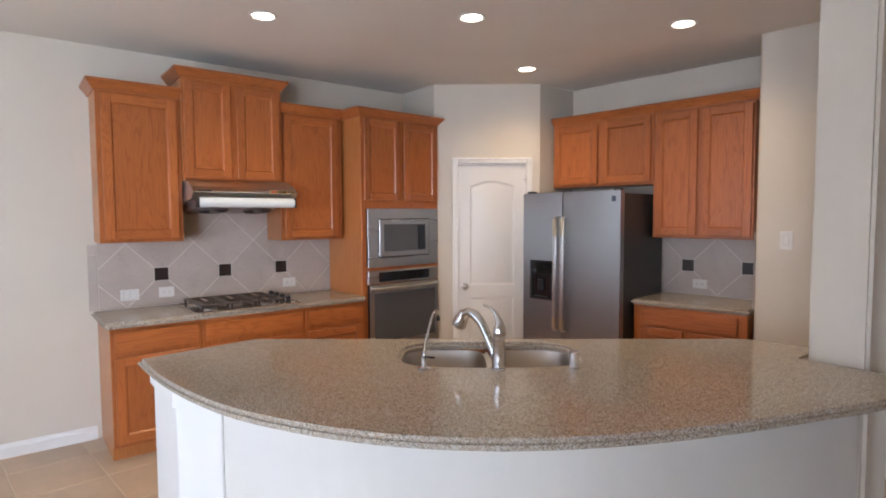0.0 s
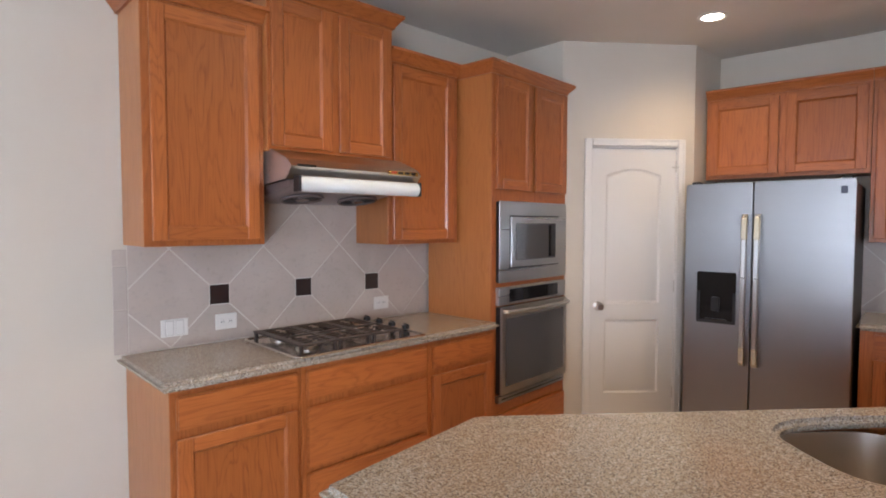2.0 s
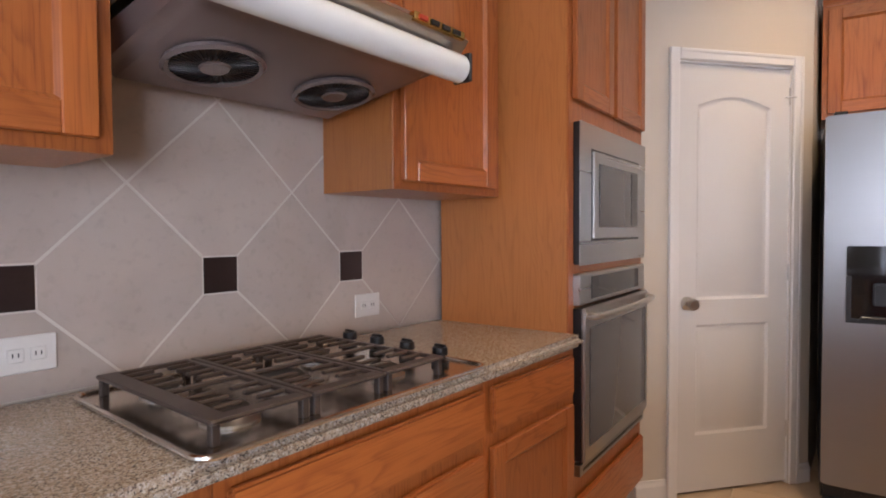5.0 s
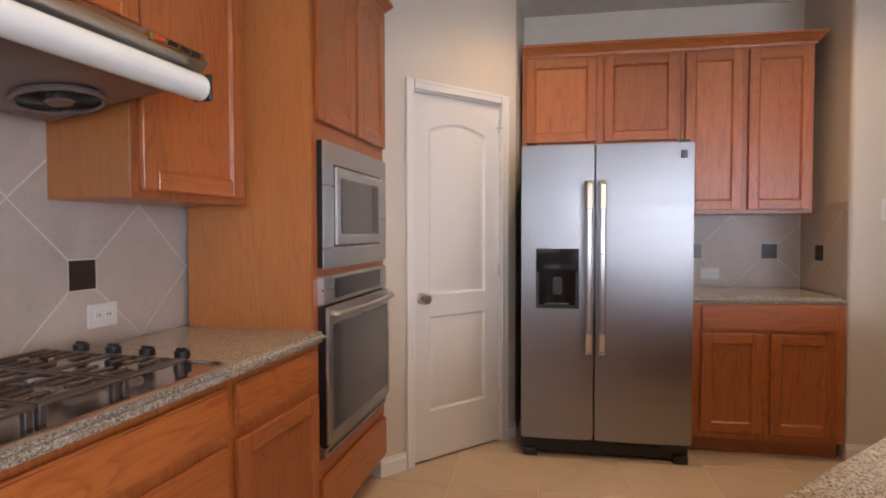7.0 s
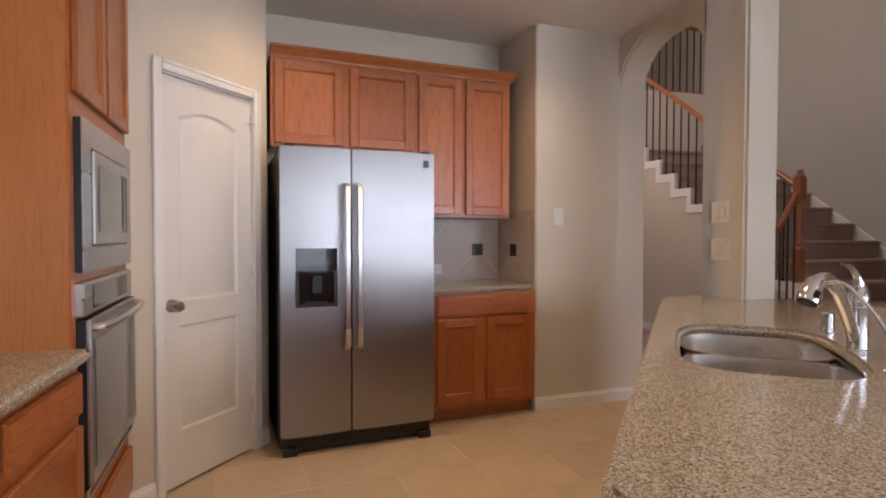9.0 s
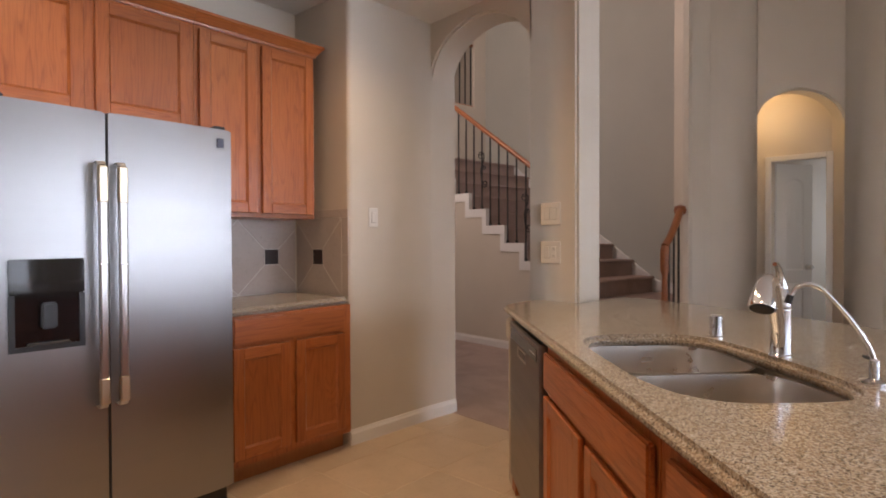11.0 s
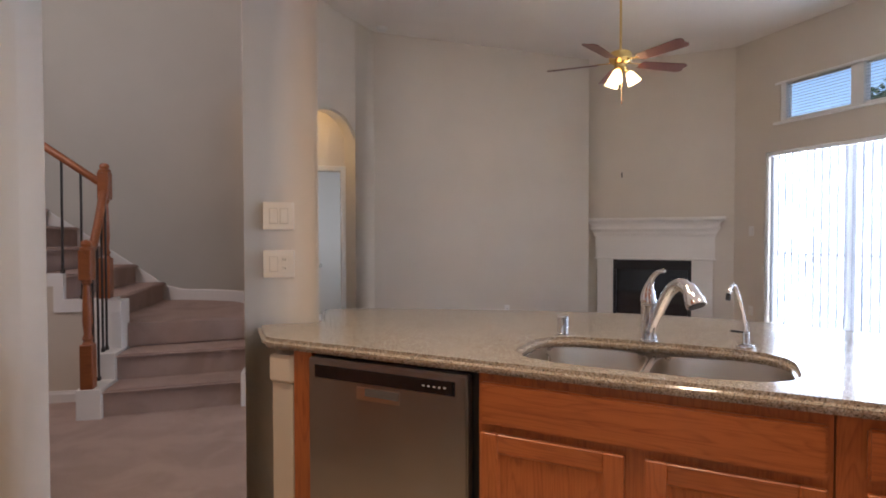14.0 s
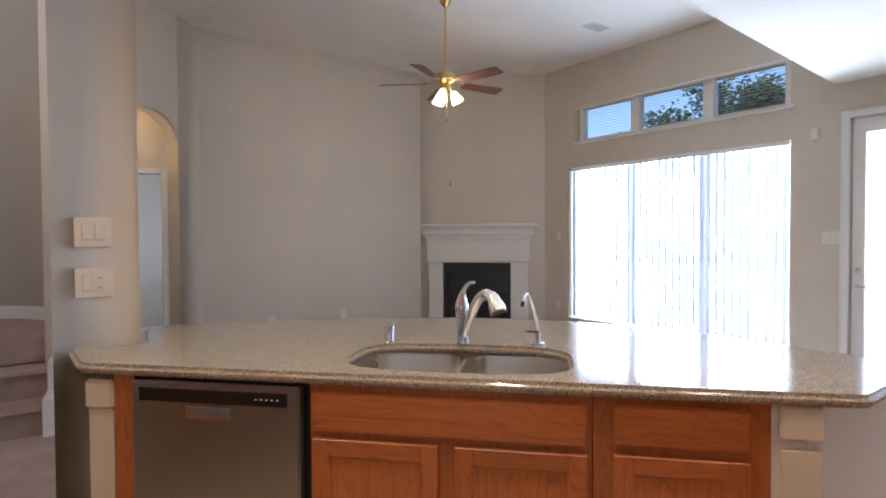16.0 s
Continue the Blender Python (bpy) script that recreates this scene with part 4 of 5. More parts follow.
# pan beneath, tipped, with two round fan inlets
b = bmesh.new()
e1 = [b.verts.new(p) for p in ((0.02, 0.05, 1.70), (HW - 0.02, 0.05, 1.70), (HW - 0.02, 0.55, 1.655), (0.02, 0.55, 1.655))]
e2 = [b.verts.new(p) for p in ((0.06, 0.10, 1.665), (HW - 0.06, 0.10, 1.665), (HW - 0.06, 0.50, 1.60), (0.06, 0.50, 1.60))]
for i in range(4):
    b.faces.new((e1[i], e1[(i + 1) % 4], e2[(i + 1) % 4], e2[i]))
b.faces.new(e2)
bmesh.ops.bevel(b, geom=b.edges[:], offset=0.02, segments=3, affect="EDGES")
part("pan", b, mat("hood_pan_bronze", (0.26, 0.205, 0.20), 0.38, 0.5), hd, smooth=True)
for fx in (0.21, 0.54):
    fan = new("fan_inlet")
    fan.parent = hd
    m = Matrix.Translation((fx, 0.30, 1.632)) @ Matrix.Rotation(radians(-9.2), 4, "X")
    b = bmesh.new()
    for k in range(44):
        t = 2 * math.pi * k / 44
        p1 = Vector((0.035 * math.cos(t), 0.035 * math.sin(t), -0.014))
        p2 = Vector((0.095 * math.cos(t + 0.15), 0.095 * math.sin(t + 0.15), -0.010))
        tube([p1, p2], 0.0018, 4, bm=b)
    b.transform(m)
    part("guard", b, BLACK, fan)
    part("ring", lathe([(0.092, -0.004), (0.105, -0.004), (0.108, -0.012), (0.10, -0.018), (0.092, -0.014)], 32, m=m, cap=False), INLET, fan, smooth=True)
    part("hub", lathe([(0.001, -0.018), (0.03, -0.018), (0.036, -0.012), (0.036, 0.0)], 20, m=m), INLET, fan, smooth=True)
    # flat brown disc, its colour holding the shade inside the inlet
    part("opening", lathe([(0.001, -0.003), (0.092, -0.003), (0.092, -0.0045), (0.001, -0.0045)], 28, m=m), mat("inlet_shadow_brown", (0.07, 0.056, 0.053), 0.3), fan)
arc = [(0.024 + r * math.cos(radians(a)), 1.678 + r * 1.05 * math.sin(radians(a))) for r, r_angles in ((0.034, range(100, 281, 12)), (0.029, range(280, 99, -12))) for a in r_angles]
b = extrude_profile(arc, 0.035, HW - 0.03)
part("visor", b, mat("visor_glass", (0.78, 0.84, 0.86), 0.12), hd, "frosted glass visor", True)
for x in (0.024, HW - 0.03):
    part("visor_end", box(x, x + 0.011, -0.012, 0.045, 1.642, 1.714, 0.003), BLACK, hd)
part("switch_panel", box(0.535, 0.725, 0.008, 0.03, 1.748, 1.768, 0.002, tip=None), BRASS, hd)
for i in range(4):
    part("switch", box(0.55 + i * 0.042, 0.578 + i * 0.042, 0.004, 0.012, 1.752, 1.764, 0.001), BLACK if i else mat("red_switch", (0.5, 0.05, 0.02), 0.4), hd)
part("badge", box(0.03, 0.12, 0.010, 0.02, 1.753, 1.763), BLACK, hd)

# ---- pantry door ----
pd = tagged(thing("door_1", PAN, "closed white two-panel pantry door with an arched upper panel", "door"), kind="structure")
X0, X1 = 0.048, 0.674
CY = 0.012


def arch_panel(x0, x1, z0, z1, rise, y, depth):
    """A moulded field: a sloped border round a slightly raised panel."""
    b = bmesh.new()

    def loop(inset, yy):
        a, c, d, e = x0 + inset, x1 - inset, z0 + inset, z1 - inset
        pts = [(a, d), (c, d)]
        n = 12 if rise else 1
        for i in range(n + 1):
            t = i / n
            x = c + (a - c) * t
            pts.append((x, e + (rise * math.sin(math.pi * t) if rise else 0)))
        return [b.verts.new((x, yy, z)) for x, z in pts]

    rings = [loop(0, y), loop(0.012, y + depth), loop(0.026, y + depth), loop(0.042, y + depth * 0.35)]
    for p, q in zip(rings, rings[1:]):
        for i in range(len(p)):
            b.faces.new((p[i], p[(i + 1) % len(p)], q[(i + 1) % len(q)], q[i]))
    b.faces.new(rings[-1])
    return b


def two_panel_slab(w, h, parent, handle_side):
    """A moulded two-panel slab whose face lies on y = 0, from x = 0."""
    st = 0.11
    fields = [(st, w - st, 0.27, 0.80, 0.0), (st, w - st, 0.92, h - 0.19, 0.045)]
    b = bmesh.new()
    n = 12
    xs = [st + (w - 2 * st) * i / n for i in range(n + 1)]

    def quad(*p):
        b.faces.new([b.verts.new((x, 0, z)) for x, z in p])

    quad((0, 0), (st, 0), (st, h), (0, h))
    quad((w - st, 0), (w, 0), (w, h), (w - st, h))
    quad((st, 0), (w - st, 0), (w - st, 0.27), (st, 0.27))
    quad((st, 0.80), (w - st, 0.80), (w - st, 0.92), (st, 0.92))
    for a, c in zip(xs, xs[1:]):
        za, zc = (h - 0.19 + 0.045 * math.sin(math.pi * (x - st) / (w - 2 * st)) for x in (a, c))
        quad((a, za), (c, zc), (c, h), (a, h))
    box(0.0, w, 0.012, 0.035, 0.0, h, bm=b)
    for x in (0.0, w):
        b.faces.new([b.verts.new(p) for p in ((x, 0, 0), (x, 0.012, 0), (x, 0.012, h), (x, 0, h))])
    b.faces.new([b.verts.new(p) for p in ((0, 0, h), (w, 0, h), (w, 0.012, h), (0, 0.012, h))])
    part("slab", b, DOORWHITE, parent)
    for x0, x1, z0, z1, rise in fields:
        part("panel", arch_panel(x0, x1, z0, z1, rise, 0.0, 0.009), DOORWHITE, parent, smooth=True)


slab1 = new("door_leaf")
slab1.parent = pd
slab1.location = (X0, CY, 0.012)
two_panel_slab(X1 - X0, 2.028, slab1, 0)


def knob(parent, x, y, z):
    m = Matrix.Translation((x, y, z)) @ Matrix.Rotation(radians(90), 4, "X")
    part("knob", lathe([(0.033, 0), (0.033, 0.006), (0.014, 0.012), (0.012, 0.03), (0.022, 0.036), (0.029, 0.05), (0.024, 0.062), (0.001, 0.065)], 20, m=m), NICKEL, parent, smooth=True)


knob(slab1, 0.06, 0.0, 0.905)
for hz in (0.22, 1.0, 1.86):
    part("hinge", box(X1 - X0 - 0.004, X1 - X0 + 0.012, -0.008, 0.004, hz, hz + 0.085, 0.003), NICKEL, slab1)
part("door_stop", tube([(X1 - X0 - 0.03, -0.004, 1.895), (X1 - X0 + 0.01, -0.03, 1.893)], 0.004, 8), NICKEL, slab1)


def casing(parent, x0, x1, z1, y=0.0, w=0.06):
    """Door casing round an opening, two legs and a head."""
    for a, c in ((x0 - w, x0), (x1, x1 + w)):
        b = box(a, c, y - 0.016, y - 0.001, 0, z1 + w, 0.004)
        o = a if a < x0 else c - 0.016
        box(o, o + 0.016, y - 0.021, y - 0.015, 0, z1 + w - 0.002, 0.002, bm=b)
        part("casing", b, TRIM, parent)
    b = box(x0 + 0.001, x1 - 0.001, y - 0.0155, y - 0.001, z1, z1 + w, 0.004)
    box(x0 + 0.001, x1 - 0.001, y - 0.0205, y - 0.015, z1 + w - 0.018, z1 + w - 0.002, 0.002, bm=b)
    part("head_casing", b, TRIM, parent)


casing(pd, 0.046, 0.676, 2.052, w=0.052)
for a, c in ((0.0445, 0.0475), (0.6745, 0.6775)):
    part("jamb", box(a, c, 0.0, 0.105, 0, 2.044), TRIM, pd)
part("head_jamb", box(0.045, 0.677, 0.0, 0.105, 2.042, 2.0495), TRIM, pd)
part("stop_panel", box(0.048, 0.674, 0.09, 0.1, 0.0, 2.036), TRIM, pd)

# ---- backsplash: diagonal tiles with dark accents ----
G = 0.4660


def clip(poly, nx, nz, d):
    out = []
    for i in range(len(poly)):
        a, c = poly[i], poly[(i + 1) % len(poly)]
        da, dc = a[0] * nx + a[1] * nz - d, c[0] * nx + c[1] * nz - d
        if da <= 0:
            out.append(a)
        if da * dc < 0:
            t = da / (da - dc)
            out.append((a[0] + (c[0] - a[0]) * t, a[1] + (c[1] - a[1]) * t))
    return out


def tile_piece(name, poly, thick, material, parent, m):
    if len(poly) < 3:
        return
    area = abs(sum(poly[i][0] * poly[(i + 1) % len(poly)][1] - poly[(i + 1) % len(poly)][0] * poly[i][1] for i in range(len(poly)))) / 2
    if area < 4e-4:
        return
    cx = sum(p[0] for p in poly) / len(poly)
    cz = sum(p[1] for p in poly) / len(poly)
    b = bmesh.new()

    def inset(p, g):
        d = math.dist(p, (cx, cz))
        return (cx + (p[0] - cx) * (1 - g / d), cz + (p[1] - cz) * (1 - g / d)) if d > g else p

    back = [b.verts.new((*[q for q in (inset(p, 0.0)[0],)], -0.001, inset(p, 0.0)[1])) for p in poly]
    front = [b.verts.new((inset(p, 0.0015)[0], -thick, inset(p, 0.0015)[1])) for p in poly]
    n = len(poly)
    b.faces.new(front)
    for i in range(n):
        b.faces.new((back[i], back[(i + 1) % n], front[(i + 1) % n], front[i]))
    ob = link(name, b, material, parent)
    ob.matrix_local = m
    return ob


def splash(name, m, regions, ax, az, accents, label):
    """Tiles over rectangles (x0, x1, z0, z1); lattice vertex at (ax, az); accents at the given x on az."""
    ob = bmesh.new()
    for x0, x1, z0, z1 in regions:
        box(x0, x1, -0.005, -0.001, z0, z1, bm=ob)
    bed = tagged(link(name, ob, SPLASHGROUT), label, "backsplash", kind="structure")
    bed.matrix_world = m
    g, h = 0.0023, G / 2
    for x0, x1, z0, z1 in regions:
        for i in range(-14, 15):
            for j in range(-5, 6):
                if (i + j) % 2 == 0:
                    continue
                cx, cz = ax + i * h, az + j * h
                r = h - g * 1.41
                poly = [(cx - r, cz), (cx, cz - r), (cx + r, cz), (cx, cz + r)]
                for nx, nz, d in ((-1, 0, -x0 - 0.001), (1, 0, x1 - 0.001), (0, -1, -z0 - 0.001), (0, 1, z1 - 0.001)):
                    poly = clip(poly, nx, nz, d)
                for a in accents:
                    for nx, nz, vx, vz in ((1, 0, cx + h, cz), (-1, 0, cx - h, cz), (0, 1, cx, cz + h), (0, -1, cx, cz - h)):
                        if abs(vx - a) < 0.01 and abs(vz - az) < 0.01:
                            poly = clip(poly, nx, nz, (vx if nx else 0) * nx + (vz if nz else 0) * nz - 0.051)
                tile_piece("tile", poly, 0.0064, SPLASH, bed, Matrix())
    for a in accents:
        s = 0.0485
        tile_piece("accent_tile", [(a - s, az - s), (a + s, az - s), (a + s, az + s), (a - s, az + s)], 0.0066, ACCENT, bed, Matrix())
    return bed


def border(bed, pieces):
    for x0, x1, z0, z1 in pieces:
        part("border_tile", box(x0 + 0.001, x1 - 0.001, -0.0066, -0.001, z0 + 0.001, z1 - 0.001, 0.0015), SPLASH, bed)


NB = pose(0, WALL_N, 0)
bed = splash("backsplash", NB, [(1.178, 3.008, 0.916, 1.66)], 1.588, 1.150, (1.588, 2.054, 2.520), "greige diagonal stone backsplash with black accent tiles")
border(bed, [(1.118, 1.178, 0.916, 1.115), (1.118, 1.178, 1.115, 1.31), (1.118, 1.178, 1.31, 1.385)])
bed = splash("backsplash", RGT, [(0.93, 1.788, 0.916, 1.40)], 1.61, 1.152, (1.61, 1.144), "greige diagonal stone backsplash behind the small counter")
SIDE = between(KC, RC)
LS = math.dist(KC, RC)
bed = splash("backsplash", SIDE, [(0.012, LS - 0.065, 0.916, 1.40)], 0.245, 1.152, (0.245,), "greige diagonal stone backsplash on the side wall")
border(bed, [(LS - 0.065, LS - 0.002, 0.916, 1.17), (LS - 0.065, LS - 0.002, 1.17, 1.40), (0.012, LS - 0.30, 1.40, 1.452), (LS - 0.30, LS - 0.002, 1.40, 1.452)])

# ---- outlets and switches ----


def plate(m, w, h, kinds, label, name="wall_outlet", cat="outlet"):
    """A wall plate on y = 0; kinds fill it from left to right: 'o' outlet across, 'v' upright outlet, 's' rocker."""
    p = thing(name, m, label, cat)
    part("plate", box(-w / 2, w / 2, -0.006, -0.001, -h / 2, h / 2, 0.002), PLATE, p)
    n = len(kinds)
    for i, k in enumerate(kinds):
        cx = (i - (n - 1) / 2) * 0.046
        if k == "s":
            part("rocker", box(cx - 0.0165, cx + 0.0165, -0.010, -0.005, -0.033, 0.033, 0.002), PLATE, p)
            # thin darker sheet round the rocker, the gap's shadow put into its colour
            part("rocker_gap", box(cx - 0.0185, cx + 0.0185, -0.0066, -0.0055, -0.035, 0.035), mat("plate_shadow", (0.45, 0.43, 0.4), 0.5), p)
        else:
            for s in (-1, 1):
                ox, oz = (s * 0.02, 0) if k == "o" else (cx, s * 0.02)
                b = box(ox - 0.015, ox + 0.015, -0.0085, -0.005, oz - 0.015, oz + 0.015, 0.003)
                part("socket", b, PLATE, p)
                for t in (-0.005, 0.005):
                    part("slot", box(ox + t - 0.0012, ox + t + 0.0012, -0.0092, -0.008, oz - 0.004, oz + 0.005), BLACK, p)
    return p


TB = NB @ pose(0, -0.006, 0)
plate(TB @ pose(1.372, 0, 1.010), 0.122, 0.082, "ss", "white double rocker plate on the backsplash", "wall_switch", "switch")
plate(TB @ pose(1.617, 0, 1.012), 0.108, 0.078, "o", "white outlet mounted sideways on the backsplash")
plate(TB @ pose(2.588, 0, 1.012), 0.115, 0.078, "o", "white outlet mounted sideways near the oven cabinet")
plate(RGT @ pose(1.245, -0.006, 1.003), 0.115, 0.075, "o", "white outlet beside the fridge")
plate(between(RC, AR) @ pose(0.188, 0, 1.402), 0.075, 0.12, "s", "white single light switch on the beige wall", "wall_switch", "switch")
COL = pose(3.863, 1.43, 0, 0, 0, 180)
plate(COL @ pose(0.159, 0, 1.403), 0.137, 0.125, "ss", "white double light switch on the column", "wall_switch", "switch")
plate(COL @ pose(0.159, 0, 1.185), 0.137, 0.125, "sv", "white switch and outlet plate on the column")
plate(WIN @ pose(0.0, 0, 1.345), 0.19, 0.118, "sss", "white triple light switch between window and door", "wall_switch", "switch")
plate(ISL @ pose(2.52, 0.36, 0.56, 0, 0, 90), 0.075, 0.118, "v", "white outlet on the end of the island")

BACK = between(BR, BL)
plate(BACK @ pose(0.80, 0, 0.36), 0.075, 0.118, "v", "white outlet low on the living room wall")
plate(BACK @ pose(1.75, 0, 0.36), 0.075, 0.118, "v", "white outlet low on the living room wall")
plate(WIN @ pose(-3.36, 0, 1.37), 0.075, 0.118, "s", "white light switch between fireplace and window", "wall_switch", "switch")
plate(WIN @ pose(-3.36, 0, 0.38), 0.075, 0.118, "v", "white outlet low beside the window")

# ---- recessed ceiling lights ----
for k, (cx, cy) in enumerate(CANS[:4]):
    c = thing("recessed_light", pose(cx, cy, LOW), "round white recessed ceiling light, switched on", "ceiling light", "kitchen ceiling lights")
    part("trim_ring", lathe([(0.062, -0.001), (0.085, -0.001), (0.088, -0.006), (0.078, -0.011), (0.064, -0.007), (0.062, -0.001)], 32, cap=False), PLATE, c, smooth=True)
    part("lamp", lathe([(0.001, -0.003), (0.0635, -0.003), (0.0635, -0.0045), (0.001, -0.0065)], 24), LAMPGLOW, c)

# ---- living room windows ----
w1 = tagged(thing("window_1", WIN, "row of three transom windows high on the wall", "window"), kind="structure")
MULL = [(-3.0, -2.94), (-2.205, -2.075), (-1.278, -1.16), (-0.436, -0.376)]
for a, c in MULL:
    part("mullion", box(a + 0.001, c - 0.001, 0.02, 0.13, 2.661, 3.109, 0.003), TRIM, w1)
for (a, c), (d, e) in zip(MULL, MULL[1:]):
    pn = new("sash")
    pn.parent = w1
    part("pane", box(c, d, 0.085, 0.09, 2.69, 3.08), GLASS, pn).visible_shadow = False
    for z in (2.662, 3.08):
        part("rail", box(c, d, 0.055, 0.12, z, z + 0.028), TRIM, pn)
    # slat grey holds the backlit darkness they show against the sky
    n = 12
    for i in range(n):
        z = 2.70 + i * (3.07 - 2.70) / (n - 1)
        part("blind_slat", box(c + 0.006, d - 0.006, 0.036, 0.046, z, z + 0.0035), mat("transom_slat_backlit", (0.30, 0.33, 0.36), 0.5), pn)
for z, d in ((2.645, 0.05), (3.112, 0.02)):
    part("sill", box(-3.05, -0.33, -d, -0.001, z - 0.028, z, 0.004), TRIM, w1)
w2 = tagged(thing("window_2", WIN, "wide triple window behind vertical blinds", "window"), kind="structure")
for a, c in ((-3.18, -3.11), (-2.285, -2.175), (-1.365, -1.25), (-0.43, -0.37)):
    part("mullion", box(a + 0.001, c - 0.001, 0.10, 0.15, 0.252, 2.313, 0.003), TRIM, w2)
for a, c in ((-3.11, -2.285), (-2.175, -1.365), (-1.25, -0.43)):
    sh = new("sash")
    sh.parent = w2
    part("pane", box(a, c, 0.125, 0.13, 0.26, 2.31), GLASS, sh).visible_shadow = False
    part("meeting_rail", box(a, c, 0.105, 0.145, 1.085, 1.11, 0.003), TRIM, sh)
part("sill", box(-3.16, -0.33, -0.03, -0.001, 0.222, 0.25, 0.004), TRIM, w2)
vb = thing("vertical_blinds", WIN, "open white vertical blinds over the wide window", "blinds")
part("headrail", box(-3.165, -0.385, 0.018, 0.075, 2.265, 2.31, 0.006), BLINDMAT, vb)
slat = bmesh.new()
rows = []
for i in range(5):
    t = (i / 4 - 0.5)
    rows.append([slat.verts.new((0.006 * (1 - (2 * t) ** 2), t * 0.088, z)) for z in (0.27, 2.264)])
for p, q in zip(rows, rows[1:]):
    slat.faces.new((p[0], q[0], q[1], p[1]))
me = bpy.data.meshes.new("slat")
slat.to_mesh(me)
slat.free()
# white vinyl vanes, darkened to grey so they read as shaded against daylight
vm = mat("blind_vane_backlit_grey", (0.34, 0.34, 0.35), 0.6)
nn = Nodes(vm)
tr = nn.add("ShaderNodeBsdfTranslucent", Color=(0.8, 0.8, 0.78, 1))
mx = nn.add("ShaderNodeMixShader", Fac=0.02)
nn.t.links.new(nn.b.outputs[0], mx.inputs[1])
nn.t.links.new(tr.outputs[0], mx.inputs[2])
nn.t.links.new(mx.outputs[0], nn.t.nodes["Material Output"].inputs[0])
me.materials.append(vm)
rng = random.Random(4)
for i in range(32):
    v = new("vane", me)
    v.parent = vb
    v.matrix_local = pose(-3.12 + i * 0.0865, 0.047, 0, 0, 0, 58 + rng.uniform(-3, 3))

# ---- patio door ----
d2 = tagged(thing("door_2", WIN @ pose(-0.065, 0, 0), "closed white glazed patio door with mini blinds", "door"), kind="structure")
casing(d2, 0.185, 1.075, 2.442, w=0.065)
lf = new("door_leaf")
lf.parent = d2
bm = box(0.20, 0.30, 0.03, 0.075, 0.01, 2.43, 0.003)
part("stile", bm, DOORWHITE, lf)
part("stile", box(0.96, 1.06, 0.03, 0.075, 0.01, 2.43, 0.003), DOORWHITE, lf)
part("rail", box(0.30, 0.96, 0.03, 0.075, 0.01, 0.26, 0.003), DOORWHITE, lf)
part("rail", box(0.30, 0.96, 0.03, 0.075, 2.30, 2.43, 0.003), DOORWHITE, lf)
part("pane", box(0.30, 0.96, 0.09, 0.094, 0.26, 2.30), GLASS, lf).visible_shadow = False
for i in range(60):
    part("blind_slat", box(0.305, 0.955, 0.045, 0.066, 0.28 + i * 0.0335, 0.2825 + i * 0.0335), BLINDMAT, lf)
part("lever", tube([(0.25, 0.03, 0.90), (0.25, -0.03, 0.90), (0.34, -0.035, 0.90)], 0.009, 10), NICKEL, lf, smooth=True)
part("deadbolt", lathe([(0.028, 0), (0.028, 0.012), (0.012, 0.016), (0.01, 0.03)], 18, m=Matrix.Translation((0.25, 0.03, 1.045)) @ Matrix.Rotation(radians(90), 4, "X")), NICKEL, lf, smooth=True)
al = thing("alarm_sensor", WIN @ pose(-0.15, 0, 2.33), "small white alarm sensor on the wall", "sensor")
part("body", box(-0.035, 0.035, -0.045, -0.001, -0.06, 0.06, 0.012, 3), PLATE, al, smooth=True)

# ---- fireplace ----
fp = thing("fireplace", between(FL, FR), "corner fireplace with a white mantel and black metal firebox", "fireplace")
part("firebox_back", box(0.352, 1.338, 0.30, 0.32, 0.132, 0.983), BLACK, fp)
for a, c in ((0.352, 0.36), (1.33, 1.338)):
    part("firebox_side", box(a, c, 0.01, 0.30, 0.132, 0.983), BLACK, fp)
part("firebox_top", box(0.36, 1.33, 0.01, 0.30, 0.975, 0.983), BLACK, fp)
part("firebox_floor", box(0.36, 1.33, 0.01, 0.30, 0.132, 0.14), BLACK, fp)
part("hood", box(0.36, 1.33, 0.004, 0.02, 0.85, 0.974, 0.003), BLACK, fp)
part("glass_front", box(0.385, 1.305, 0.03, 0.036, 0.15, 0.85), BLACKGLASS, fp)
for a, c in ((0.345, 0.385), (1.305, 1.345)):
    part("frame_side", box(a, c, -0.012, -0.001, 0.128, 0.986, 0.003), BLACK, fp)
MT = paint("mantel_paint", (0.72, 0.68, 0.62), 0.5, 0.05)
for a, c in ((0.13, 0.344), (1.346, 1.60)):
    part("pilaster", box(a, c, -0.05, -0.001, 0.0, 0.985, 0.004), MT, fp)
    part("pilaster_base", box(a - 0.012, c + (0.0 if a < 1 else 0.012), -0.064, -0.05, 0.0, 0.13, 0.004), MT, fp)
part("hearth_panel", box(0.3445, 1.3455, -0.049, -0.001, 0.0, 0.126, 0.002), MT, fp)


def mantel_course(name, profile):
    """A course of the mantel whose profile of (out, z) returns round both ends."""
    b = bmesh.new()
    rings = [[b.verts.new((x + sx * o, y if y is not None else -o, z)) for o, z in profile] for x, sx, y in ((0.16, -1, -0.001), (0.16, -1, None), (1.57, 1, None), (1.57, 1, -0.001))]
    n = len(profile)
    for p, q in zip(rings, rings[1:]):
        for i in range(n):
            b.faces.new((p[i], p[(i + 1) % n], q[(i + 1) % n], q[i]))
    b.faces.new(rings[0]), b.faces.new(rings[-1][::-1])
    return part(name, b, MT, fp)


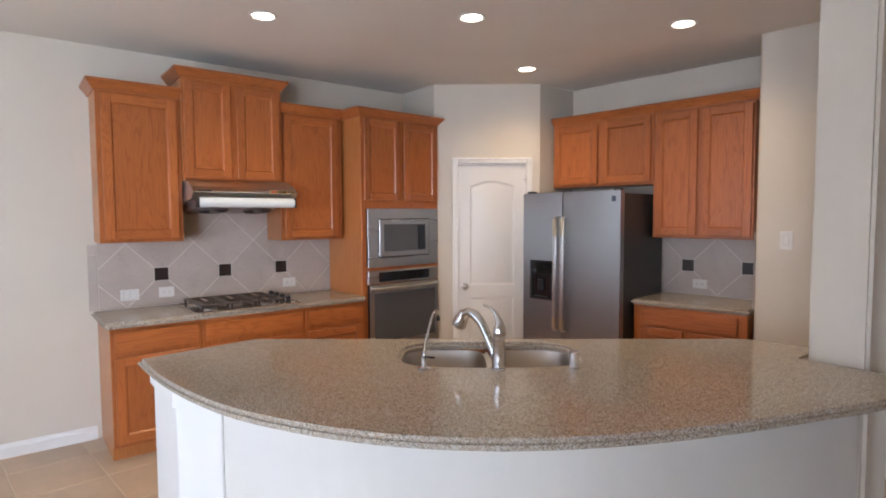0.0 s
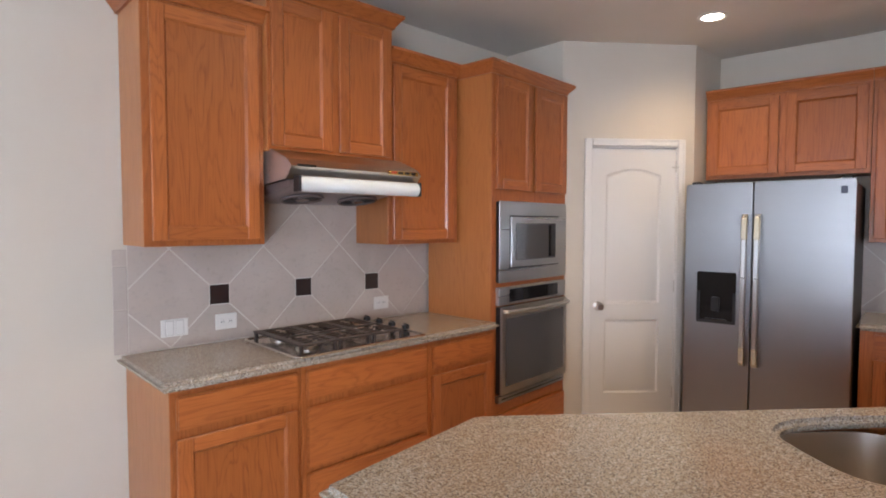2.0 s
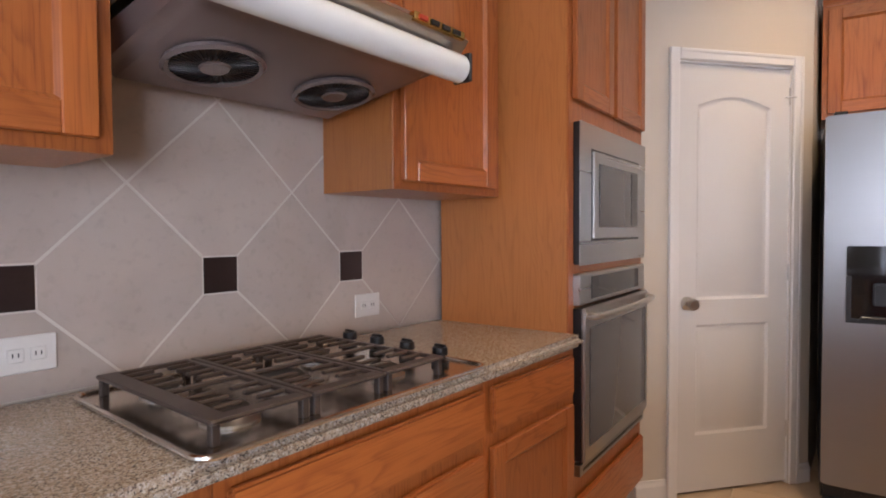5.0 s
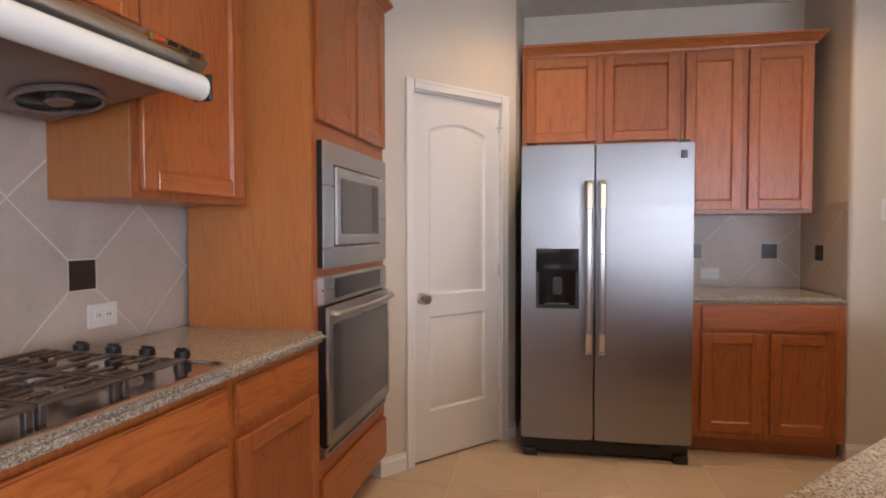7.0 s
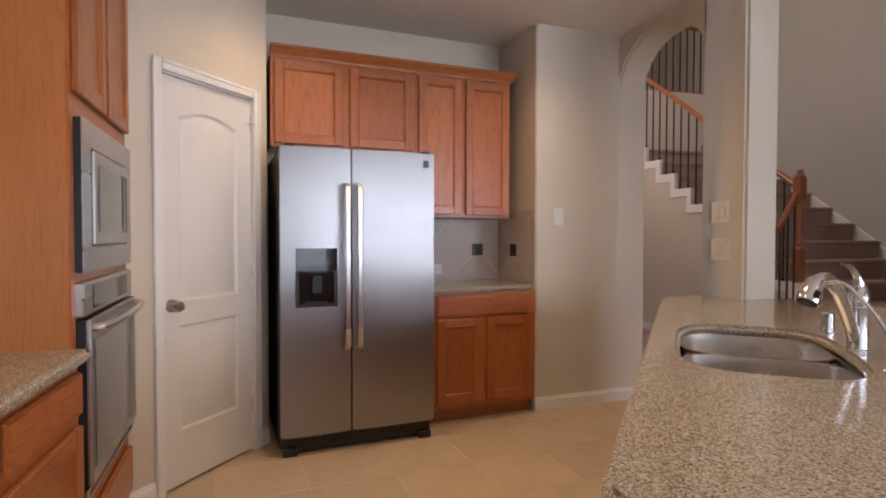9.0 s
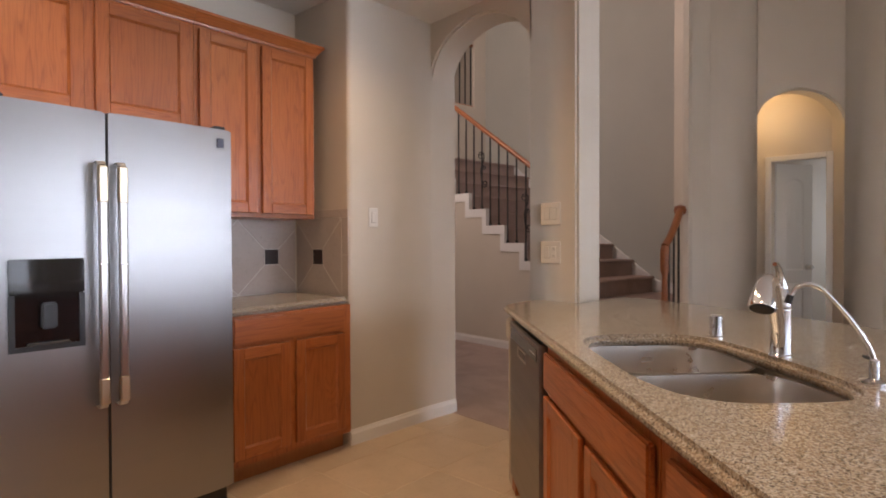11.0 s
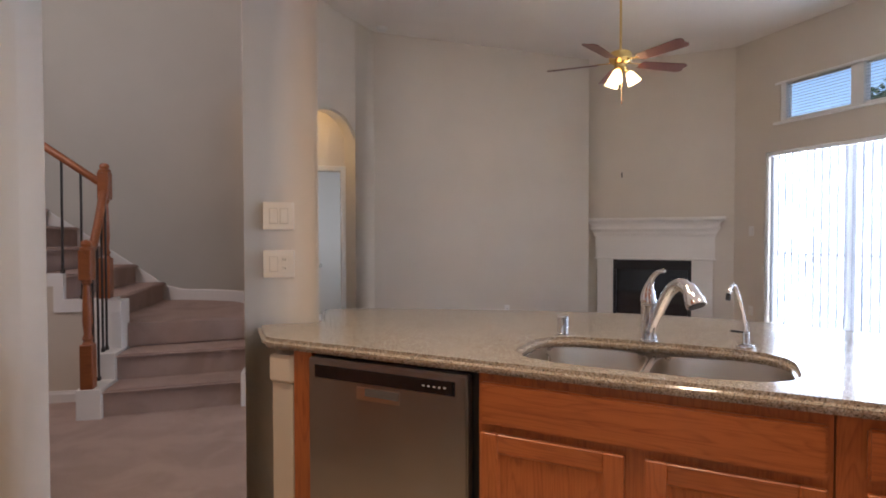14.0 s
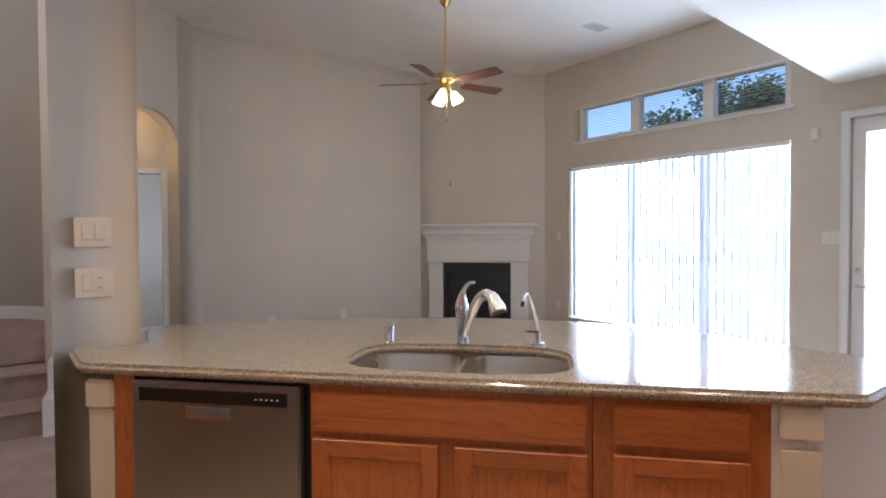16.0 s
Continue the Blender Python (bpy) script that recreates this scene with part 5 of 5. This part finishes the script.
mantel_course("astragal", [(0.0, 0.987), (0.062, 0.987), (0.072, 1.0), (0.062, 1.016), (0.0, 1.016)])
mantel_course("frieze", [(0.0, 1.0165), (0.052, 1.0165), (0.052, 1.30), (0.0, 1.30)])
mantel_course("cornice", [(0.0, 1.301), (0.06, 1.301), (0.064, 1.325), (0.075, 1.335), (0.082, 1.37), (0.105, 1.40), (0.115, 1.405), (0.115, 1.44), (0.0, 1.44)])
mantel_course("cove", [(0.0, 1.441), (0.10, 1.441), (0.108, 1.47), (0.128, 1.50), (0.15, 1.512), (0.0, 1.512)])
mantel_course("mantel_shelf", [(0.0, 1.513), (0.165, 1.513), (0.172, 1.522), (0.172, 1.55), (0.165, 1.558), (0.0, 1.558)])
hk = thing("wall_cable_hook", between(FL, FR) @ pose(0.455, 0, 2.19), "short dark cable end on the wall above the mantel", "cable")
part("cable", tube([(0, -0.002, 0.0), (0, -0.02, -0.01), (0.004, -0.022, -0.07)], 0.008, 8), BLACK, hk)

# ---- ceiling fan ----
FAN = (0.80, -0.62)
cf = thing("ceiling_fan", pose(FAN[0], FAN[1], 0), "brass ceiling fan with five dark wooden blades and lit glass shades", "ceiling fan")
part("canopy", lathe([(0.06, HIGH - 0.001), (0.06, HIGH - 0.012), (0.03, HIGH - 0.05), (0.014, HIGH - 0.06)], 24), BRASS, cf, smooth=True)
part("downrod", lathe([(0.011, 3.0), (0.011, HIGH - 0.05)], 12), BRASS, cf, smooth=True)
part("motor", lathe([(0.02, 3.03), (0.05, 3.02), (0.09, 3.0), (0.105, 2.97), (0.105, 2.93), (0.085, 2.905), (0.06, 2.89), (0.055, 2.86), (0.07, 2.85), (0.06, 2.825), (0.02, 2.815)], 28), BRASS, cf, smooth=True)
BLADEWOOD = mat("dark_cherry_blade", (0.11, 0.035, 0.022), 0.45)
for k in range(5):
    a = radians(72 * k + 37)
    bl = new("blade_assembly")
    bl.parent = cf
    bl.matrix_local = Matrix.Rotation(a, 4, "Z")
    part("blade_iron", box(0.09, 0.22, -0.012, 0.012, 2.908, 2.914, 0.002), BRASS, bl)
    b = prism([(0.20, -0.055), (0.63, -0.075), (0.665, -0.06), (0.675, -0.03), (0.66, 0.0), (0.675, 0.03), (0.665, 0.06), (0.63, 0.075), (0.20, 0.055)], -0.003, 0.003)
    b.transform(Matrix.Translation((0, 0, 2.905)) @ Matrix.Rotation(radians(-13), 4, "X"))
    part("blade", b, BLADEWOOD, bl)
for k in range(3):
    a = radians(120 * k + 40)
    m = Matrix.Rotation(a, 4, "Z") @ Matrix.Translation((0.075, 0, 2.82)) @ Matrix.Rotation(radians(-28), 4, "Y")
    sh = new("lamp_arm")
    sh.parent = cf
    part("shade", lathe([(0.02, 0.0), (0.034, -0.015), (0.045, -0.05), (0.055, -0.09), (0.062, -0.115), (0.06, -0.115), (0.04, -0.05), (0.018, -0.006)], 20, m=m), SHADEGLOW, sh, "lit frosted glass shade", True)
part("pull_chain", tube([(0.0, 0.02, 2.82), (0.0, 0.02, 2.55)], 0.0025, 6), BRASS, cf)
part("chain_end", lathe([(0.002, 2.52), (0.007, 2.525), (0.007, 2.545), (0.002, 2.555)], 10, at=(0, 0.02, 0)), RAILWOOD, cf, smooth=True)
vt = thing("ceiling_vent", pose(-1.02, -0.41, HIGH, 0, 0, 7.7), "white slatted air vent in the living room ceiling", "vent")
part("frame", box(-0.16, 0.16, -0.09, 0.09, -0.008, -0.001, 0.003), PLATE, vt)
for i in range(6):
    part("slat", box(-0.14, 0.14, -0.07 + i * 0.026, -0.058 + i * 0.026, -0.013, -0.008), mat("vent_slat", (0.5, 0.49, 0.47), 0.5), vt)
sd = thing("smoke_detector", pose(2.80, -2.40, HIGH), "round white smoke detector on the ceiling", "smoke detector")
part("body", lathe([(0.065, -0.001), (0.065, -0.02), (0.05, -0.035), (0.001, -0.037)], 24), PLATE, sd, smooth=True)

# ---- stairs ----
st = tagged(thing("staircase", pose(0, 0, 0), "carpeted stairs with white stringers turning up along the wall", "stairs"), kind="structure")
RISE = 0.2
LOWRUN = [(-0.385, -0.49), (-0.68, -0.80)]
for k, (yl, yr) in enumerate(LOWRUN):
    z = RISE * (k + 1)
    outl = [(5.06, yl + 0.03), (5.06, -1.9), (4.12, -1.9), (4.12, yr + 0.03)]
    b = prism(outl, z - 0.035, z, bevel=0.014, seg=3)
    prism([(5.06, yl), (5.06, -1.9), (4.12, -1.9), (4.12, yr)], z - RISE + (0.001 if k else 0.0), z - 0.03, b)
    part("tread", b, CARPET, st)
# winders at the turn, then the upper flight along x
part("tread", prism([(5.06, -0.97), (5.3, -0.90), (5.3, -2.76), (4.95, -2.70), (4.45, -2.44), (4.14, -1.95), (4.14, -1.09)], 0.405, 0.60, bevel=0.014, seg=3), CARPET, st)
US = [(5.24 + 0.29 * i, 0.80 + 0.205 * i) for i in range(9)]
for x, z in US:
    b = prism([(x - 0.03, -0.88), (x + 0.33, -0.88), (x + 0.33, -2.76), (x - 0.03, -2.76)], z - 0.04, z, bevel=0.014, seg=3)
    prism([(x, -0.88), (x + 0.31, -0.88), (x + 0.31, -2.76), (x, -2.76)], z - 0.24, z - 0.035, b)
    part("tread", b, CARPET, st)
# white stepped stringer and wall under the flight
prof = []
for x, z in US:
    prof += [(x - 0.04, z + 0.018), (x + 0.25, z + 0.018)]


def upright(points, y0, y1):
    b = bmesh.new()
    f = [b.verts.new((x, y0, z)) for x, z in points]
    g = [b.verts.new((x, y1, z)) for x, z in points]
    n = len(points)
    b.faces.new(f), b.faces.new(g[::-1])
    for i in range(n):
        b.faces.new((f[i], f[(i + 1) % n], g[(i + 1) % n], g[i]))
    return b


part("stringer", upright([(5.10, 0.83)] + prof + [(prof[-1][0], prof[-1][1] - 0.19)] + [(x + 0.07, z - 0.10) for x, z in prof[::-1]] + [(5.17, 0.60), (5.10, 0.60)], -0.845, -0.90), TRIM, st)
part("stair_wall", upright([(5.10, 0.0), (prof[-1][0], 0.0), (prof[-1][0], prof[-1][1] - 0.2)] + [(x + 0.06, z - 0.09) for x, z in prof[::-1]] + [(5.12, 0.62)], -0.86, -0.93), WALL, st)
for k, (yl, yr) in enumerate(LOWRUN):
    z = RISE * (k + 1)
    part("side_block", box(5.06, 5.22, -0.92 if k == 1 else LOWRUN[k + 1][0] + 0.03, yl + 0.05, 0.0, z + 0.02, 0.004), TRIM, st)
part("side_block", box(5.07, 5.26, -1.02, -0.82, 0.0, 0.80, 0.004), TRIM, st)
part("right_skirt", prism([(3.955, -0.42), (4.118, -0.42), (4.118, -1.9), (4.085, -1.9), (4.085, -1.0), (3.955, -0.98)], 0.0, 0.262), TRIM, st)
part("right_skirt", prism([(4.03, -0.72), (4.118, -0.72), (4.118, -1.9), (4.085, -1.9), (4.085, -1.0), (4.03, -1.0)], 0.263, 0.46), TRIM, st)
# skirt board that follows the curved wall up from the landing
b = bmesh.new()
rings = []
for i in range(1, len(curve_pts) - 1):
    (xa, ya), (x, y), (xc, yc) = curve_pts[i - 1], curve_pts[i], curve_pts[i + 1]
    d = Vector((xc - xa, yc - ya)).normalized()
    nx, ny = d.y, -d.x
    if nx * (5.2 - x) + ny * (-1.4 - y) < 0:
        nx, ny = -nx, -ny
    zb = 0.59 + max(0.0, x - 5.22) * 0.707
    h = 0.13 + min(0.05, max(0.0, x - 5.0) * 0.2)
    if x > 7.8:
        continue
    rings.append([b.verts.new((x + nx * o, y + ny * o, z)) for o, z in ((0.004, zb), (0.018, zb), (0.018, zb + h - 0.012), (0.012, zb + h), (0.004, zb + h))])
for p, q in zip(rings, rings[1:]):
    for i in range(5):
        b.faces.new((p[i], p[(i + 1) % 5], q[(i + 1) % 5], q[i]))
b.faces.new(rings[0]), b.faces.new(rings[-1][::-1])
part("wall_skirt", b, TRIM, st)
baseboard((8.1, -0.86), (5.24, -0.86))


def newel(x, y, z0, h, label):
    """A square-ended turned newel."""
    n = thing("newel_post", pose(x, y, z0), label, "newel post", "stair newels")
    s = 0.042
    part("base", box(-s, s, -s, s, 0.0, h * 0.30, 0.005), RAILWOOD, n)
    part("turned_shaft", lathe([(0.038, h * 0.30), (0.028, h * 0.32), (0.036, h * 0.34), (0.024, h * 0.37), (0.034, h * 0.45), (0.028, h * 0.62), (0.024, h * 0.70), (0.036, h * 0.715), (0.03, h * 0.73)], 20), RAILWOOD, n, smooth=True)
    part("block", box(-s, s, -s, s, h * 0.73, h * 0.93, 0.005), RAILWOOD, n)
    part("cap", lathe([(0.044, h * 0.93), (0.046, h * 0.945), (0.03, h * 0.955), (0.036, h * 0.97), (0.03, h * 0.99), (0.008, h)], 20), RAILWOOD, n, smooth=True)


newel(5.15, -0.375, 0.22, 1.07, "lower turned oak newel post at the foot of the stairs")
newel(5.19, -0.86, 0.82, 1.08, "upper turned oak newel post at the stair turn")
rl = thing("stair_railing", pose(0, 0, 0), "oak handrail with black iron balusters up the stairs", "railing")


def rail_bar(pts):
    b = bmesh.new()
    tube(pts, 0.03, 12, b)
    return b


R0, R1 = Vector((5.22, -0.86, 1.74)), Vector((7.7, -0.86, 3.50))
part("handrail", rail_bar([R0, R1]), RAILWOOD, rl, smooth=True)
part("lower_handrail", rail_bar(smooth_path([(5.14, -0.39, 1.21), (5.15, -0.5, 1.25), (5.17, -0.70, 1.50), (5.19, -0.83, 1.66)], 5)), RAILWOOD, rl, smooth=True)


def baluster(x, y, z0, z1, scroll=False):
    bb = new("baluster")
    bb.parent = rl
    part("bar", box(x - 0.007, x + 0.007, y - 0.007, y + 0.007, z0, z1), IRON, bb)
    part("shoe", box(x - 0.014, x + 0.014, y - 0.014, y + 0.014, z0, z0 + 0.03, 0.004), IRON, bb)
    if scroll:
        zc = z0 + (z1 - z0) * 0.5
        top = [(0.032 + (0.010 + 0.040 * k / 16) * math.cos(-2.9 * math.pi * (1 - k / 16) + math.pi), 0.17 + (0.010 + 0.040 * k / 16) * math.sin(-2.9 * math.pi * (1 - k / 16) + math.pi)) for k in range(17)]
        bend = [(-0.012, 0.10), (0.022, 0.035), (0.036, -0.03), (0.026, -0.09)]
        low = [(-a_, -b_) for a_, b_ in top[::-1]]
        curve = smooth_path([(x + a_ - 0.004, y - 0.009, zc + b_) for a_, b_ in top + bend + low], 2)
        part("scroll", tube(curve, 0.0065, 6), IRON, bb, smooth=True)
        curl = [(x - 0.03 + (0.008 + 0.02 * k / 12) * math.cos(2.4 * math.pi * k / 12), y - 0.009, zc + 0.02 + (0.008 + 0.02 * k / 12) * math.sin(2.4 * math.pi * k / 12)) for k in range(13)]
        part("curl", tube(curl, 0.006, 6), IRON, bb, smooth=True)


for i in range(17):
    x = 5.36 + i * 0.135
    step = max(0, int((x - 5.20) / 0.29))
    zt = R0.z + (x - R0.x) / (R1.x - R0.x) * (R1.z - R0.z) - 0.02
    baluster(x, -0.86, US[min(step, 8)][1] + 0.018, zt, i in (3, 8))
for i, (y, z0, z1) in enumerate(((-0.50, 0.22, 1.25), (-0.60, 0.22, 1.37), (-0.69, 0.42, 1.49), (-0.77, 0.42, 1.58))):
    baluster(5.16, y, z0, z1)
ug = thing("upstairs_railing", pose(0, 0, 0), "black iron balusters of the upstairs hall guard rail", "railing")
part("handrail", box(8.22, 8.28, -2.515, -1.305, 4.42, 4.47, 0.012, 2), RAILWOOD, ug)
part("shoe_rail", box(8.22, 8.28, -2.515, -1.305, 3.441, 3.46, 0.004), RAILWOOD, ug)
for i in range(9):
    part("baluster", box(8.241, 8.257, -2.486 + i * 0.125, -2.470 + i * 0.125, 3.455, 4.425), IRON, ug)
r2 = thing("wall_handrail", pose(0, 0, 0), "short oak handrail with a rounded end and iron balusters", "railing")
part("handrail", tube(smooth_path([(3.985, -0.50, 1.20), (3.995, -0.62, 1.28), (4.02, -0.80, 1.43), (4.04, -0.90, 1.52)], 5), 0.032, 12), RAILWOOD, r2, smooth=True)
part("rail_end", lathe([(0.01, -0.05), (0.045, -0.035), (0.055, 0.0), (0.045, 0.035), (0.01, 0.05)], 18, at=(4.05, -0.92, 1.52)), RAILWOOD, r2, smooth=True)
part("newel", lathe([(0.035, 0.26), (0.035, 0.45), (0.024, 0.48), (0.03, 0.7), (0.022, 0.95), (0.036, 1.0), (0.036, 1.18), (0.02, 1.21)], 16, at=(3.985, -0.50, 0)), RAILWOOD, r2, smooth=True)
for y, z1 in ((-0.60, 1.26), (-0.69, 1.33), (-0.78, 1.41)):
    part("baluster", box(3.99, 4.004, y - 0.007, y + 0.007, 0.26, z1), IRON, r2)

# ---- hall door and lamp ----
HF = between((4.12, -2.36), (2.98, -2.36))
d3 = tagged(thing("door_3", HF, "white door standing open into the room beyond the hall", "door"), kind="structure")
casing(d3, 0.36, 0.84, 2.05, w=0.055)
leaf = new("door_leaf")
leaf.parent = d3
leaf.matrix_local = pose(0.375, 0.105, 0.012, 0, 0, 62)
two_panel_slab(0.46, 2.03, leaf, 1)
knob(leaf, 0.40, 0.0, 0.95)
hl = thing("hall_ceiling_lamp", pose(3.86, -1.95, 2.8), "small round hall ceiling lamp, switched on", "ceiling light")
part("base", lathe([(0.06, -0.001), (0.06, -0.02), (0.04, -0.03)], 24), BRASS, hl, smooth=True)
hv = thing("hall_vent", pose(3.72, -1.9, 2.8), "dark air grille in the hall ceiling", "vent")
part("grille", box(-0.10, 0.10, -0.05, 0.05, -0.012, -0.001, 0.002), BLACK, hv)
baseboard((4.35, -4.8), (2.95, -4.8))

# ---- outside ----
bd = slab("backdrop_fence", [on(WIN, -9, 6.0), on(WIN, 9, 6.0), on(WIN, 9, 6.1), on(WIN, -9, 6.1)], -0.3, 1.9, paint("fence_wood", (0.55, 0.5, 0.45), 0.8))


def tree(x, y, h, seed):
    rg = random.Random(seed)
    t = thing("tree", pose(x, y, -0.3), "dark green broadleaf tree beyond the window", "tree")
    b = bmesh.new()
    tube([(0, 0, 0), (0.05, 0.02, h * 0.25), (0.0, 0.1, h * 0.5)], 0.2, 8, b, radii=[0.24, 0.18, 0.1])
    for i in range(7):
        a = i * 0.9
        tube([(0, 0.05, h * (0.28 + 0.03 * i)), (0.9 * math.cos(a), 0.9 * math.sin(a), h * (0.45 + 0.04 * i)), (1.7 * math.cos(a + 0.2), 1.7 * math.sin(a + 0.2), h * (0.55 + 0.05 * i))], 0.05, 6, b, radii=[0.09, 0.06, 0.02])
    part("trunk", b, paint("bark", (0.12, 0.09, 0.06), 0.9), t)
    vs, fs = [], []
    clumps = [(rg.gauss(0, h * 0.20), rg.gauss(0, h * 0.20), h * rg.uniform(0.42, 1.0)) for _ in range(80)]
    for cx, cy, cz in clumps:
        k = 1.0 if cz < 0.8 * h else 0.6
        for _ in range(110):
            p = Vector((cx * k + rg.gauss(0, 0.26), cy * k + rg.gauss(0, 0.26), cz + rg.gauss(0, 0.2)))
            u = Vector((rg.gauss(0, 1), rg.gauss(0, 1), rg.gauss(0, 0.6))).normalized() * 0.10
            w = u.cross(Vector((rg.gauss(0, 1), rg.gauss(0, 1), rg.gauss(0, 1)))).normalized() * 0.045
            i = len(vs)
            vs += [p - u, p + w, p + u, p - w]
            fs.append((i, i + 1, i + 2, i + 3))
    me = bpy.data.meshes.new("crown")
    me.from_pydata([tuple(v) for v in vs], [], fs)
    me.materials.append(mat("leaves", (0.06, 0.10, 0.055), 0.7))
    cr = new("crown", me)
    cr.parent = t
    cr["kind"] = "stuff"


for x, y, h, seed in ((-7.3, 14.0, 6.8, 3), (-9.6, 14.4, 6.3, 5), (-5.7, 14.6, 6.0, 8)):
    tree(*on(WIN, x, y), h, seed)

w5 = tagged(thing("window_5", pose(0, 0, 0), "unseen high stair window shut by an added pale sun-blocking panel", "window"), kind="structure")
# unseen panel added outside the stair lamp to keep direct sun out
part("sun_blocker", box(5.602, 7.398, 1.28, 1.29, 3.002, 4.798), BLINDMAT, w5)
